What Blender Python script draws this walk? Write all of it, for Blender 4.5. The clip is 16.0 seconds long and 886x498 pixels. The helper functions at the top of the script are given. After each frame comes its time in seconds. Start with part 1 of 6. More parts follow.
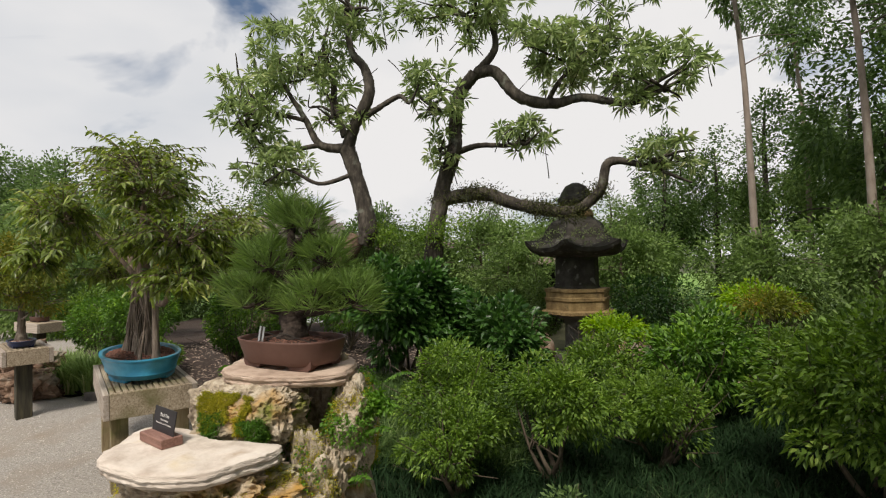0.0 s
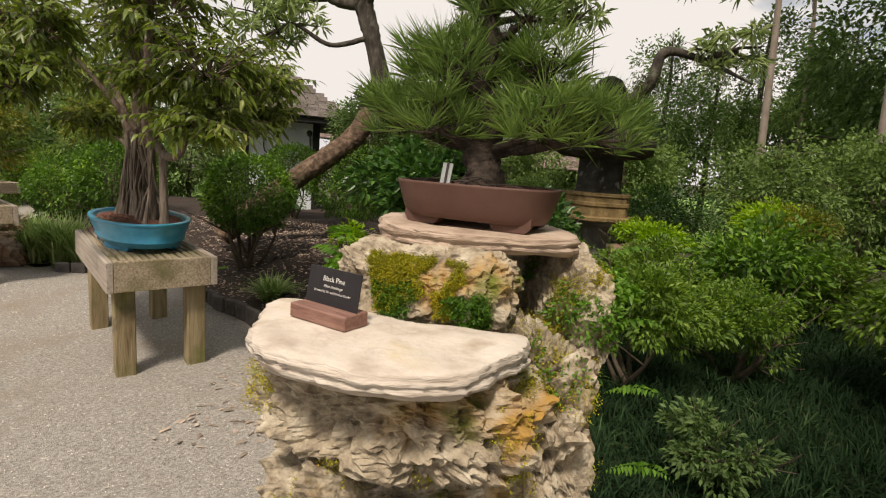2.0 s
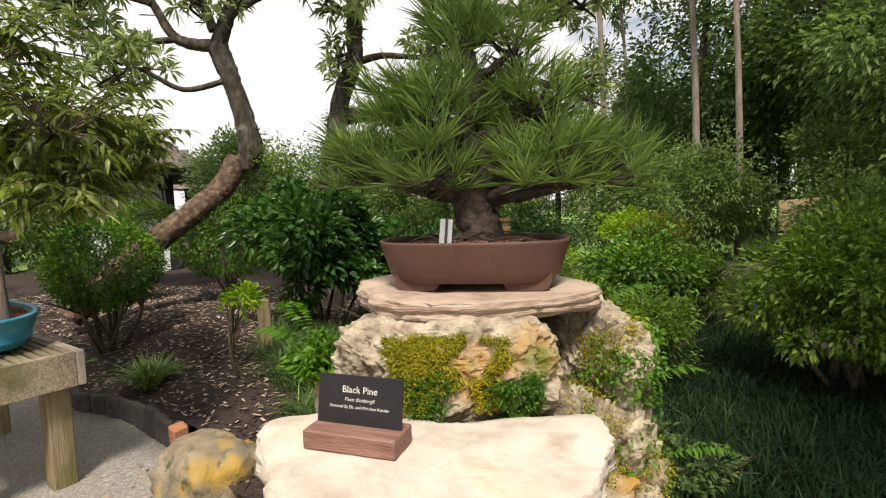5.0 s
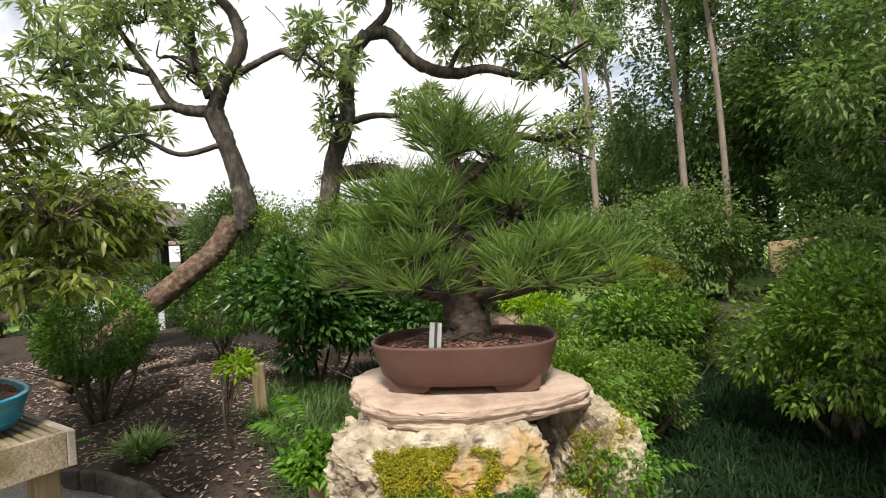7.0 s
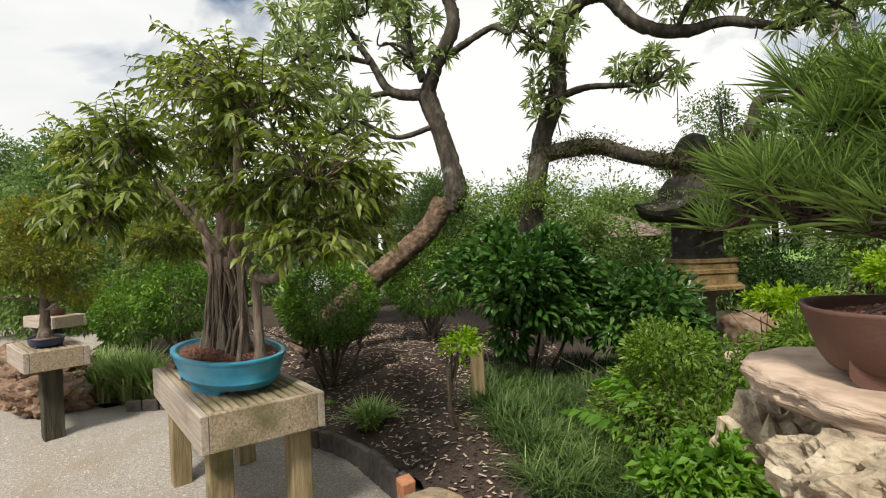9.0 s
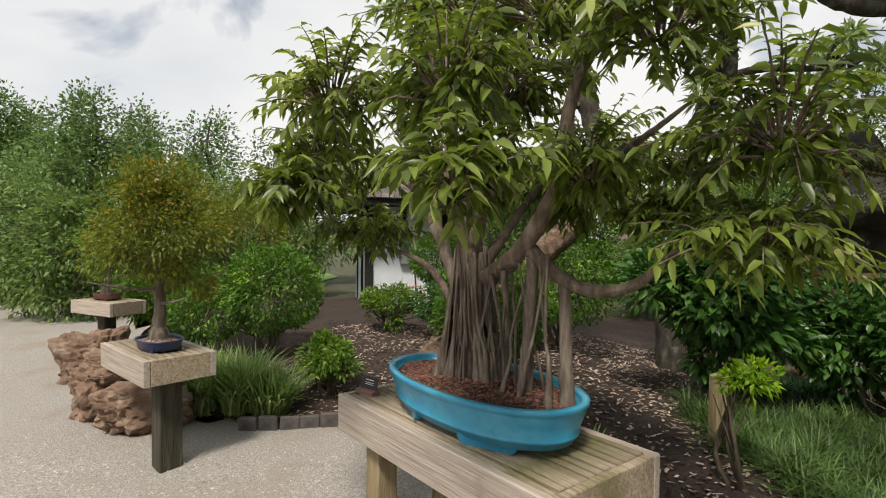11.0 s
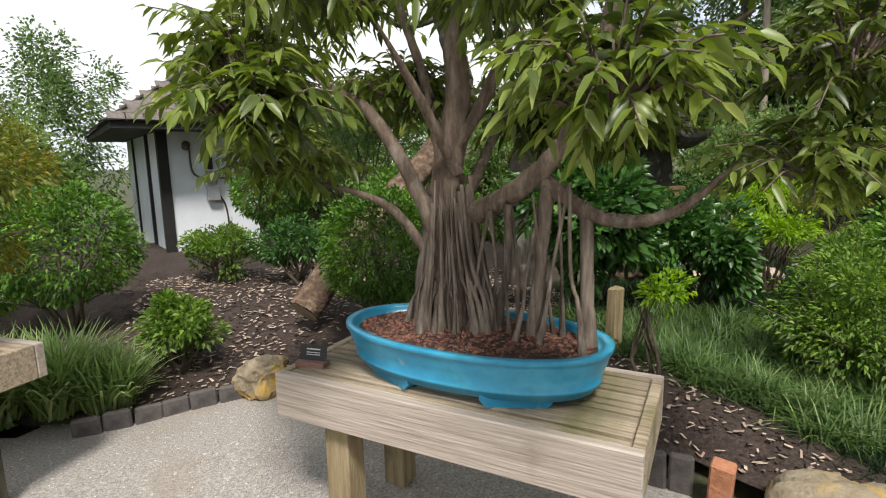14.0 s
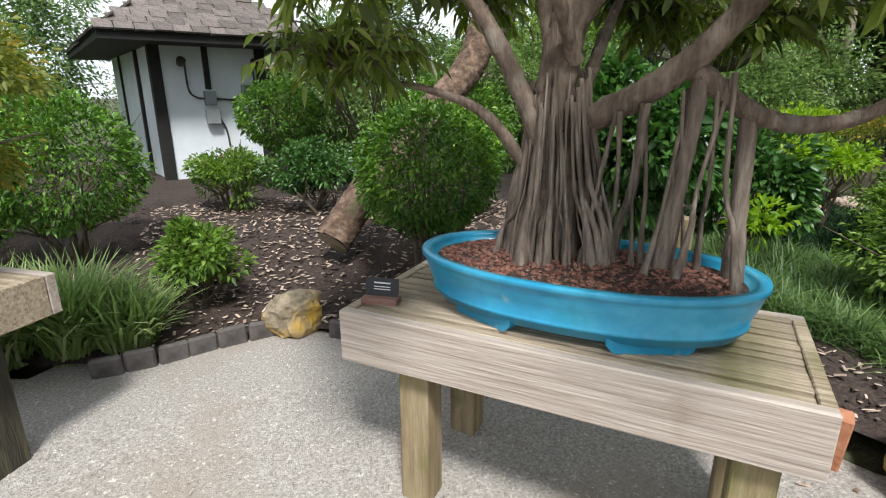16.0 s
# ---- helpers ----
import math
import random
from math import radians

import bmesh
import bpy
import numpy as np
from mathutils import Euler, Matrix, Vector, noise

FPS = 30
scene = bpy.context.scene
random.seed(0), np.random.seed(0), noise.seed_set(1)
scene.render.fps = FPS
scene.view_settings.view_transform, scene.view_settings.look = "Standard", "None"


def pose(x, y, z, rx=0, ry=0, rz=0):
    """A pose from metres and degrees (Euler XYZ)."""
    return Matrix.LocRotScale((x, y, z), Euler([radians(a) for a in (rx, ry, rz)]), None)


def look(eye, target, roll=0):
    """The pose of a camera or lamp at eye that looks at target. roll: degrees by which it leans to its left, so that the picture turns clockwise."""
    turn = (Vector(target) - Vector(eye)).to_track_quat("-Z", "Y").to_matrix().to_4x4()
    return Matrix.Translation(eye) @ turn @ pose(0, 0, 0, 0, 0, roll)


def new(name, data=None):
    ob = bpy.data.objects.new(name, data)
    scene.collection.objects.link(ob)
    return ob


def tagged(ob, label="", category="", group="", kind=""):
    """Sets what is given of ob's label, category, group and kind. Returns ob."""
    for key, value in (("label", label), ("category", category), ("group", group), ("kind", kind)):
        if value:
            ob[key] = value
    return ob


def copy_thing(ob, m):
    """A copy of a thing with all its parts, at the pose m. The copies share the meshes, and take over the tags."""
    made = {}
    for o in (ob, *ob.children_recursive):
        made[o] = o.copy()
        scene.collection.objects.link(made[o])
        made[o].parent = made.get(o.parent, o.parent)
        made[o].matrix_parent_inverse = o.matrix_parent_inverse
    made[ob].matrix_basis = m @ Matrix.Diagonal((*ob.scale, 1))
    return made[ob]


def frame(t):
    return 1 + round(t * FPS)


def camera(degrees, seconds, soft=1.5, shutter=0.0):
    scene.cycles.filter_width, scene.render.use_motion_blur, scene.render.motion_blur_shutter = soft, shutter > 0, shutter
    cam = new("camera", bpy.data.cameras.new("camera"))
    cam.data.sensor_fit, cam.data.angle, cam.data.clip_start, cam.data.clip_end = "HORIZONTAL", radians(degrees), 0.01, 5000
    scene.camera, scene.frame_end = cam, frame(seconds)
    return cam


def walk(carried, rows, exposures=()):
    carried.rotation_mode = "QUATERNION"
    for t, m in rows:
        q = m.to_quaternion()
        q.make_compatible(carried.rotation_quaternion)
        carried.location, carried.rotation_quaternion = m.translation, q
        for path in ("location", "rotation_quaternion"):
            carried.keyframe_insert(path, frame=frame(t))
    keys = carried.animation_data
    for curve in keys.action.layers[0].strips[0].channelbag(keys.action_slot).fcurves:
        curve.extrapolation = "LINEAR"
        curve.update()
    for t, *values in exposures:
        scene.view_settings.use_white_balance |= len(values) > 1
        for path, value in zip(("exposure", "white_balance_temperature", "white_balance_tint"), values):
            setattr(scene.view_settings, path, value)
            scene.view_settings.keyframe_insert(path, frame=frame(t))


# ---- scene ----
cam = camera(80.0, 16.0, soft=1.15)
PATH = [
    (0.0, 0.229, -0.269, 1.621, 90.97, 0.96, 4.28),
    (0.5, -0.045, -0.025, 1.601, 89.68, 1.00, 6.42),
    (1.0, -0.206, 0.094, 1.518, 86.59, -0.14, 5.11),
    (1.5, -0.448, 0.225, 1.446, 83.89, -0.61, 2.14),
    (2.0, -0.601, 0.321, 1.376, 80.85, -4.01, -0.15),
    (2.5, -0.754, 0.519, 1.337, 78.97, -2.81, -4.24),
    (3.0, -0.838, 0.633, 1.315, 78.64, -0.46, -10.11),
    (3.5, -0.908, 0.664, 1.304, 79.57, -0.12, -14.38),
    (4.0, -0.913, 0.676, 1.310, 79.82, 0.18, -14.58),
    (4.5, -0.899, 0.649, 1.340, 81.05, 1.17, -14.46),
    (5.0, -0.879, 0.565, 1.420, 84.66, 1.55, -15.17),
    (7.5, -0.865, 0.519, 1.550, 89.32, 3.43, -15.54),
    (8.0, -1.054, 0.468, 1.525, 89.04, 1.11, -10.73),
    (8.5, -1.180, 0.613, 1.502, 89.24, 1.12, -4.58),
    (9.0, -1.193, 0.938, 1.446, 89.46, 2.35, 3.38),
    (9.5, -1.798, 1.297, 1.468, 88.78, -1.09, 6.80),
    (12.0, -3.032, 1.884, 1.503, 88.08, -0.90, -3.98),
    (12.5, -3.209, 2.023, 1.492, 85.95, -1.08, -6.86),
    (13.0, -3.356, 2.141, 1.507, 87.28, 0.98, -11.60),
    (13.5, -3.468, 2.120, 1.585, 85.27, 0.60, -18.16),
    (14.0, -3.606, 2.308, 1.514, 80.46, 0.92, -22.55),
    (14.5, -3.730, 2.384, 1.449, 77.28, -0.14, -21.58),
    (15.0, -3.746, 2.455, 1.420, 74.91, -0.89, -21.16),
    (15.5, -3.778, 2.621, 1.371, 74.65, -0.69, -21.26),
    (16.0, -3.809, 2.785, 1.383, 73.51, 0.24, -23.43),
]
walk(cam, [(t, pose(x, y, z, rx, ry, rz)) for t, x, y, z, rx, ry, rz in PATH],
     exposures=[(0.0, 0.38, 6750, 11), (1.5, 0.38, 7300, 13), (2.5, 0.48, 7300, 13), (4.0, 0.62, 7150, 12), (7.5, 0.90, 6700, 10), (9.0, 0.70, 6900, 8), (12.0, 0.54, 6650, 10), (14.0, 0.86, 6400, 10), (16.0, 1.05, 6050, 9)])

# ---- world and light ----
SUN_EL, SUN_AZ = 56.0, 195.0
world = bpy.data.worlds.new("sky")
scene.world = world
world.use_nodes = True
wn = world.node_tree
wn.nodes.clear()
w_out = wn.nodes.new("ShaderNodeOutputWorld")
w_bg = wn.nodes.new("ShaderNodeBackground")
w_sky = wn.nodes.new("ShaderNodeTexSky")
w_sky.sky_type = "NISHITA"
w_sky.sun_disc = False
w_sky.sun_elevation = radians(SUN_EL)
w_sky.sun_rotation = radians(SUN_AZ)
w_co = wn.nodes.new("ShaderNodeTexCoord")
w_map = wn.nodes.new("ShaderNodeMapping")
w_map.inputs["Scale"].default_value = (1.0, 1.0, 2.2)
w_noise = wn.nodes.new("ShaderNodeTexNoise")
w_noise.inputs["Scale"].default_value = 2.1
w_noise.inputs["Detail"].default_value = 6.0
w_noise.inputs["Distortion"].default_value = 0.4
w_ramp = wn.nodes.new("ShaderNodeValToRGB")
w_ramp.color_ramp.elements[0].position = 0.33
w_ramp.color_ramp.elements[1].position = 0.43
w_mix = wn.nodes.new("ShaderNodeMix")
w_mix.data_type = "RGBA"
w_tone = wn.nodes.new("ShaderNodeTexNoise")
w_tone.inputs["Scale"].default_value = 1.3
w_tone.inputs["Detail"].default_value = 5.0
w_tones = wn.nodes.new("ShaderNodeValToRGB")
w_tones.color_ramp.elements[0].position, w_tones.color_ramp.elements[0].color = 0.35, (0.70, 0.755, 0.83, 1)
w_tones.color_ramp.elements[1].position, w_tones.color_ramp.elements[1].color = 0.58, (0.97, 0.98, 1.0, 1)
w_bright = wn.nodes.new("ShaderNodeVectorMath")
w_bright.operation = "SCALE"
w_bright.inputs["Scale"].default_value = 9.6
wn.links.new(w_map.outputs["Vector"], w_tone.inputs["Vector"])
wn.links.new(w_tone.outputs["Fac"], w_tones.inputs["Fac"])
wn.links.new(w_tones.outputs["Color"], w_bright.inputs[0])
wn.links.new(w_bright.outputs["Vector"], w_mix.inputs["B"])
wn.links.new(w_co.outputs["Generated"], w_map.inputs["Vector"])
wn.links.new(w_map.outputs["Vector"], w_noise.inputs["Vector"])
wn.links.new(w_noise.outputs["Fac"], w_ramp.inputs["Fac"])
wn.links.new(w_ramp.outputs["Color"], w_mix.inputs["Factor"])
wn.links.new(w_sky.outputs["Color"], w_mix.inputs["A"])
wn.links.new(w_mix.outputs["Result"], w_bg.inputs["Color"])
w_bg.inputs["Strength"].default_value = 0.068
wn.links.new(w_bg.outputs["Background"], w_out.inputs["Surface"])

sun_data = bpy.data.lights.new("sun", "SUN")
sun_data.energy = 2.75
sun_data.angle = radians(10)
sun_data.color = (1.0, 0.95, 0.87)
sun = new("sun", sun_data)
sun_way = Vector((math.sin(radians(SUN_AZ)) * math.cos(radians(SUN_EL)), math.cos(radians(SUN_AZ)) * math.cos(radians(SUN_EL)), math.sin(radians(SUN_EL))))
sun.matrix_basis = look(sun_way * 30, (0, 0, 0))

# ---- materials ----
def material(name, colors, scale=8.0, rough=0.8, bump=0.3, bump_scale=None, detail=6.0, metal=0.0, spots=None, stretch=(1, 1, 1), island=0.0, spec=0.4, per_object=0.0):
    """A surface with colour varied at two scales, and fine relief. spots: (colour, scale, from, to) of a second layer."""
    m = bpy.data.materials.new(name)
    m.use_nodes = True
    nt = m.node_tree
    bsdf = nt.nodes["Principled BSDF"]
    co = nt.nodes.new("ShaderNodeTexCoord")
    mp = nt.nodes.new("ShaderNodeMapping")
    mp.inputs["Scale"].default_value = stretch
    nt.links.new(co.outputs["Object"], mp.inputs["Vector"])
    n1 = nt.nodes.new("ShaderNodeTexNoise")
    n1.inputs["Scale"].default_value = scale
    n1.inputs["Detail"].default_value = detail
    n1.inputs["Roughness"].default_value = 0.65
    nt.links.new(mp.outputs["Vector"], n1.inputs["Vector"])
    ramp = nt.nodes.new("ShaderNodeValToRGB")
    els = ramp.color_ramp.elements
    while len(els) < len(colors):
        els.new(0.5)
    for i, c in enumerate(colors):
        els[i].position = 0.28 + 0.44 * i / max(1, len(colors) - 1)
        els[i].color = (*c, 1)
    nt.links.new(n1.outputs["Fac"], ramp.inputs["Fac"])
    col = ramp.outputs["Color"]
    if spots:
        for c, sc, a, b in spots:
            n2 = nt.nodes.new("ShaderNodeTexNoise")
            n2.inputs["Scale"].default_value = sc
            n2.inputs["Detail"].default_value = 5.0
            nt.links.new(co.outputs["Object"], n2.inputs["Vector"])
            r2 = nt.nodes.new("ShaderNodeMapRange")
            r2.inputs["From Min"].default_value, r2.inputs["From Max"].default_value = a, b
            nt.links.new(n2.outputs["Fac"], r2.inputs["Value"])
            mx = nt.nodes.new("ShaderNodeMix")
            mx.data_type = "RGBA"
            mx.inputs["B"].default_value = (*c, 1)
            nt.links.new(r2.outputs["Result"], mx.inputs["Factor"])
            nt.links.new(col, mx.inputs["A"])
            col = mx.outputs["Result"]
    if island or per_object:
        hsv = nt.nodes.new("ShaderNodeHueSaturation")
        rng = nt.nodes.new("ShaderNodeMapRange")
        k = island or per_object
        rng.inputs["To Min"].default_value, rng.inputs["To Max"].default_value = 1 - k, 1 + k
        if island:
            g = nt.nodes.new("ShaderNodeNewGeometry")
            nt.links.new(g.outputs["Random Per Island"], rng.inputs["Value"])
        else:
            g = nt.nodes.new("ShaderNodeObjectInfo")
            nt.links.new(g.outputs["Random"], rng.inputs["Value"])
        nt.links.new(rng.outputs["Result"], hsv.inputs["Value"])
        nt.links.new(col, hsv.inputs["Color"])
        col = hsv.outputs["Color"]
    nt.links.new(col, bsdf.inputs["Base Color"])
    bsdf.inputs["Roughness"].default_value = rough
    bsdf.inputs["Metallic"].default_value = metal
    bsdf.inputs["Specular IOR Level"].default_value = spec
    if bump:
        n3 = nt.nodes.new("ShaderNodeTexNoise")
        n3.inputs["Scale"].default_value = bump_scale or scale * 4
        n3.inputs["Detail"].default_value = 5.0
        nt.links.new(mp.outputs["Vector"], n3.inputs["Vector"])
        bp = nt.nodes.new("ShaderNodeBump")
        bp.inputs["Strength"].default_value = bump
        bp.inputs["Distance"].default_value = 0.01
        nt.links.new(n3.outputs["Fac"], bp.inputs["Height"])
        nt.links.new(bp.outputs["Normal"], bsdf.inputs["Normal"])
    return m


def leaf_material(name, dark, light, tip=None, tip_share=0.12, rough=0.45, through_share=0.35, patch=1.5, spec=0.35):
    """Foliage: hue varied leaf by leaf and patch by patch, with light passing through."""
    m = bpy.data.materials.new(name)
    m.use_nodes = True
    nt = m.node_tree
    bsdf = nt.nodes["Principled BSDF"]
    out = nt.nodes["Material Output"]
    g = nt.nodes.new("ShaderNodeNewGeometry")
    ramp = nt.nodes.new("ShaderNodeValToRGB")
    els = ramp.color_ramp.elements
    els[0].position, els[0].color = 0.0, (*dark, 1)
    els[1].position, els[1].color = 1.0 - tip_share, (*light, 1)
    if tip:
        e = els.new(1.0)
        e.color = (*tip, 1)
    co = nt.nodes.new("ShaderNodeTexCoord")
    n = nt.nodes.new("ShaderNodeTexNoise")
    n.inputs["Scale"].default_value = patch
    n.inputs["Detail"].default_value = 3.0
    nt.links.new(co.outputs["Object"], n.inputs["Vector"])
    mixv = nt.nodes.new("ShaderNodeMath")
    mixv.operation = "MULTIPLY_ADD"
    mixv.inputs[1].default_value = 0.75
    nt.links.new(g.outputs["Random Per Island"], mixv.inputs[0])
    sub = nt.nodes.new("ShaderNodeMapRange")
    sub.inputs["From Min"].default_value, sub.inputs["From Max"].default_value = 0.3, 0.7
    sub.inputs["To Min"].default_value, sub.inputs["To Max"].default_value = -0.15, 0.4
    nt.links.new(n.outputs["Fac"], sub.inputs["Value"])
    nt.links.new(sub.outputs["Result"], mixv.inputs[2])
    nt.links.new(mixv.outputs["Value"], ramp.inputs["Fac"])
    nt.links.new(ramp.outputs["Color"], bsdf.inputs["Base Color"])
    bsdf.inputs["Roughness"].default_value = rough
    bsdf.inputs["Specular IOR Level"].default_value = spec
    tr = nt.nodes.new("ShaderNodeBsdfTranslucent")
    hs = nt.nodes.new("ShaderNodeHueSaturation")
    hs.inputs["Saturation"].default_value = 1.1
    hs.inputs["Value"].default_value = 1.3
    nt.links.new(ramp.outputs["Color"], hs.inputs["Color"])
    nt.links.new(hs.outputs["Color"], tr.inputs["Color"])
    mx = nt.nodes.new("ShaderNodeMixShader")
    mx.inputs["Fac"].default_value = through_share
    nt.links.new(bsdf.outputs["BSDF"], mx.inputs[1])
    nt.links.new(tr.outputs["BSDF"], mx.inputs[2])
    nt.links.new(mx.outputs["Shader"], out.inputs["Surface"])
    return m


M_SAND = material("sandy_gravel", [(0.15, 0.132, 0.115), (0.345, 0.315, 0.282), (0.52, 0.487, 0.45)], 75, 0.95, 1.0, 160, detail=10, spots=[((0.30, 0.25, 0.20), 1.6, 0.52, 0.72), ((0.60, 0.56, 0.50), 38, 0.62, 0.72)])
M_PEBBLE = material("mixed_pebble", [(0.25, 0.21, 0.17), (0.45, 0.40, 0.35), (0.62, 0.58, 0.53)], 9, 0.9, 0.2, island=0.5)
M_MULCH = material("dark_mulch", [(0.018, 0.012, 0.010), (0.045, 0.030, 0.024), (0.09, 0.065, 0.052)], 45, 0.95, 1.0, 120, spots=[((0.05, 0.04, 0.033), 2.5, 0.5, 0.75)])
M_SOIL = material("ground_soil", [(0.03, 0.03, 0.018), (0.06, 0.06, 0.03), (0.09, 0.10, 0.045)], 3, 0.95, 1.0, 40)
M_LAWN = material("lawn_grass", [(0.10, 0.18, 0.035), (0.15, 0.26, 0.05), (0.20, 0.30, 0.07)], 6, 0.9, 0.8, 90)
M_CHIP = material("pale_wood_chip", [(0.16, 0.10, 0.075), (0.36, 0.27, 0.21), (0.5, 0.42, 0.34)], 12, 0.9, 0.3, island=0.45)
M_BARK_CHIP = material("reddish_bark_chip", [(0.06, 0.025, 0.018), (0.16, 0.07, 0.05), (0.28, 0.16, 0.11)], 30, 0.9, 0.4, island=0.5)
M_LIME = material("pitted_limestone", [(0.09, 0.065, 0.045), (0.40, 0.33, 0.24), (0.62, 0.55, 0.44)], 18, 0.92, 1.0, 60, spots=[((0.42, 0.24, 0.06), 5, 0.56, 0.68), ((0.16, 0.17, 0.03), 8, 0.60, 0.70), ((0.10, 0.08, 0.06), 20, 0.62, 0.72)])
M_SLAB = material("sandstone_slab", [(0.38, 0.30, 0.24), (0.61, 0.53, 0.455), (0.70, 0.635, 0.56)], 7, 0.85, 0.7, 24, detail=9, stretch=(1, 1, 9), spots=[((0.42, 0.33, 0.25), 9, 0.58, 0.75), ((0.58, 0.46, 0.28), 4, 0.6, 0.75)])
M_SLABT = material("reddish_slab", [(0.26, 0.18, 0.13), (0.48, 0.36, 0.28), (0.60, 0.48, 0.39)], 8, 0.88, 0.8, 24, detail=9, stretch=(1, 1, 9), spots=[((0.25, 0.2, 0.15), 10, 0.58, 0.75)])
M_MOSS = leaf_material("moss", (0.15, 0.17, 0.01), (0.44, 0.40, 0.03), (0.56, 0.38, 0.03), 0.3, 0.9, 0.2, 9)
M_BOULDER = material("mossy_boulder", [(0.14, 0.11, 0.075), (0.26, 0.21, 0.14), (0.36, 0.31, 0.23)], 9, 0.92, 0.8, 50, spots=[((0.44, 0.27, 0.04), 4, 0.5, 0.66), ((0.05, 0.06, 0.025), 12, 0.58, 0.75)])
M_REDROCK = material("reddish_rock", [(0.08, 0.055, 0.04), (0.20, 0.125, 0.085), (0.32, 0.23, 0.165)], 7, 0.9, 0.8, 40, spots=[((0.30, 0.27, 0.22), 5, 0.55, 0.7)])
M_POT = material("brown_pottery", [(0.085, 0.042, 0.032), (0.115, 0.058, 0.044), (0.135, 0.072, 0.055)], 9, 0.6, 0.12, 200, spec=0.35)
M_BLUE = material("blue_glaze", [(0.02, 0.17, 0.30), (0.03, 0.26, 0.43), (0.07, 0.36, 0.52)], 4.0, 0.28, 0.05, 30, spots=[((0.02, 0.22, 0.28), 9, 0.55, 0.8), ((0.16, 0.34, 0.42), 20, 0.66, 0.8)], spec=0.5)
M_NAVY = material("navy_glaze", [(0.012, 0.02, 0.06), (0.02, 0.035, 0.10)], 6, 0.3, 0.05, spec=0.5)
M_WOOD = material("weathered_timber", [(0.25, 0.20, 0.16), (0.41, 0.345, 0.29), (0.53, 0.465, 0.405)], 6, 0.85, 0.5, 14, detail=12, stretch=(0.35, 9, 9), spots=[((0.20, 0.14, 0.09), 3, 0.6, 0.8)], per_object=0.12)
M_PLANK = material("weathered_plank", [(0.12, 0.085, 0.05), (0.34, 0.27, 0.19), (0.50, 0.43, 0.33)], 6, 0.88, 0.9, 18, detail=12, stretch=(0.3, 14, 14), spots=[((0.13, 0.12, 0.045), 3, 0.52, 0.7)], per_object=0.18)
M_POST = material("algae_stained_timber", [(0.12, 0.085, 0.045), (0.26, 0.20, 0.11), (0.36, 0.29, 0.19)], 4, 0.88, 0.5, 22, stretch=(6, 6, 0.6), spots=[((0.12, 0.13, 0.03), 3, 0.5, 0.68), ((0.03, 0.025, 0.02), 2.5, 0.6, 0.75)])
M_DARKPOST = material("dark_stained_timber", [(0.02, 0.018, 0.014), (0.05, 0.045, 0.03), (0.10, 0.085, 0.05)], 4, 0.9, 0.5, 22, stretch=(6, 6, 0.6))
M_SIGNBASE = material("reddish_sign_wood", [(0.15, 0.07, 0.055), (0.25, 0.13, 0.10), (0.33, 0.19, 0.15)], 14, 0.7, 0.4, 60, stretch=(1, 8, 8))
M_SIGN = material("black_plate", [(0.016, 0.014, 0.016), (0.026, 0.023, 0.026)], 20, 0.4, 0.03, spec=0.4)
M_LETTER = material("engraved_letter", [(0.6, 0.58, 0.55), (0.72, 0.70, 0.67)], 30, 0.7, 0.0)
M_SILVER = material("metal_tag", [(0.45, 0.45, 0.44), (0.7, 0.7, 0.7)], 20, 0.35, 0.1, metal=0.7)
M_WIRE = material("dark_wire", [(0.03, 0.025, 0.02), (0.06, 0.05, 0.04)], 20, 0.5, 0.1)
M_BARK = material("grey_brown_bark", [(0.018, 0.015, 0.012), (0.06, 0.05, 0.04), (0.15, 0.13, 0.105)], 14, 0.95, 1.0, 30, stretch=(1, 1, 0.35), spots=[((0.20, 0.21, 0.17), 5, 0.6, 0.72)])
M_LOG = material("reddish_log_bark", [(0.025, 0.017, 0.012), (0.11, 0.07, 0.047), (0.27, 0.19, 0.135)], 16, 0.95, 1.0, 34, spots=[((0.05, 0.055, 0.025), 4, 0.55, 0.7)])
M_ROOT = material("grey_fig_root", [(0.045, 0.034, 0.026), (0.155, 0.12, 0.094), (0.31, 0.26, 0.21)], 9, 0.85, 0.6, 40, stretch=(4, 4, 0.5), island=0.25)
M_FIGBARK = material("brown_fig_bark", [(0.055, 0.04, 0.03), (0.15, 0.11, 0.083), (0.27, 0.215, 0.17)], 9, 0.9, 0.8, 40, stretch=(3, 3, 0.7), spots=[((0.27, 0.24, 0.2), 7, 0.6, 0.75)])
M_PINEBARK = material("dark_pine_bark", [(0.015, 0.011, 0.010), (0.05, 0.036, 0.028), (0.10, 0.075, 0.06)], 30, 0.95, 1.0, 70)
M_TALL = material("pale_pine_trunk", [(0.14, 0.11, 0.09), (0.25, 0.20, 0.165), (0.34, 0.29, 0.25)], 5, 0.95, 0.8, 14, stretch=(1, 1, 0.4))
M_LANTERN = material("dark_lantern_stone", [(0.018, 0.016, 0.013), (0.045, 0.040, 0.033), (0.085, 0.078, 0.066)], 7, 0.95, 0.9, 50, spots=[((0.17, 0.165, 0.145), 9, 0.62, 0.70), ((0.05, 0.055, 0.025), 3, 0.55, 0.7)])
M_LANTERN2 = material("ochre_lantern_stone", [(0.11, 0.07, 0.03), (0.22, 0.15, 0.065), (0.32, 0.23, 0.11)], 10, 0.95, 0.9, 60, spots=[((0.05, 0.045, 0.03), 6, 0.58, 0.72)])
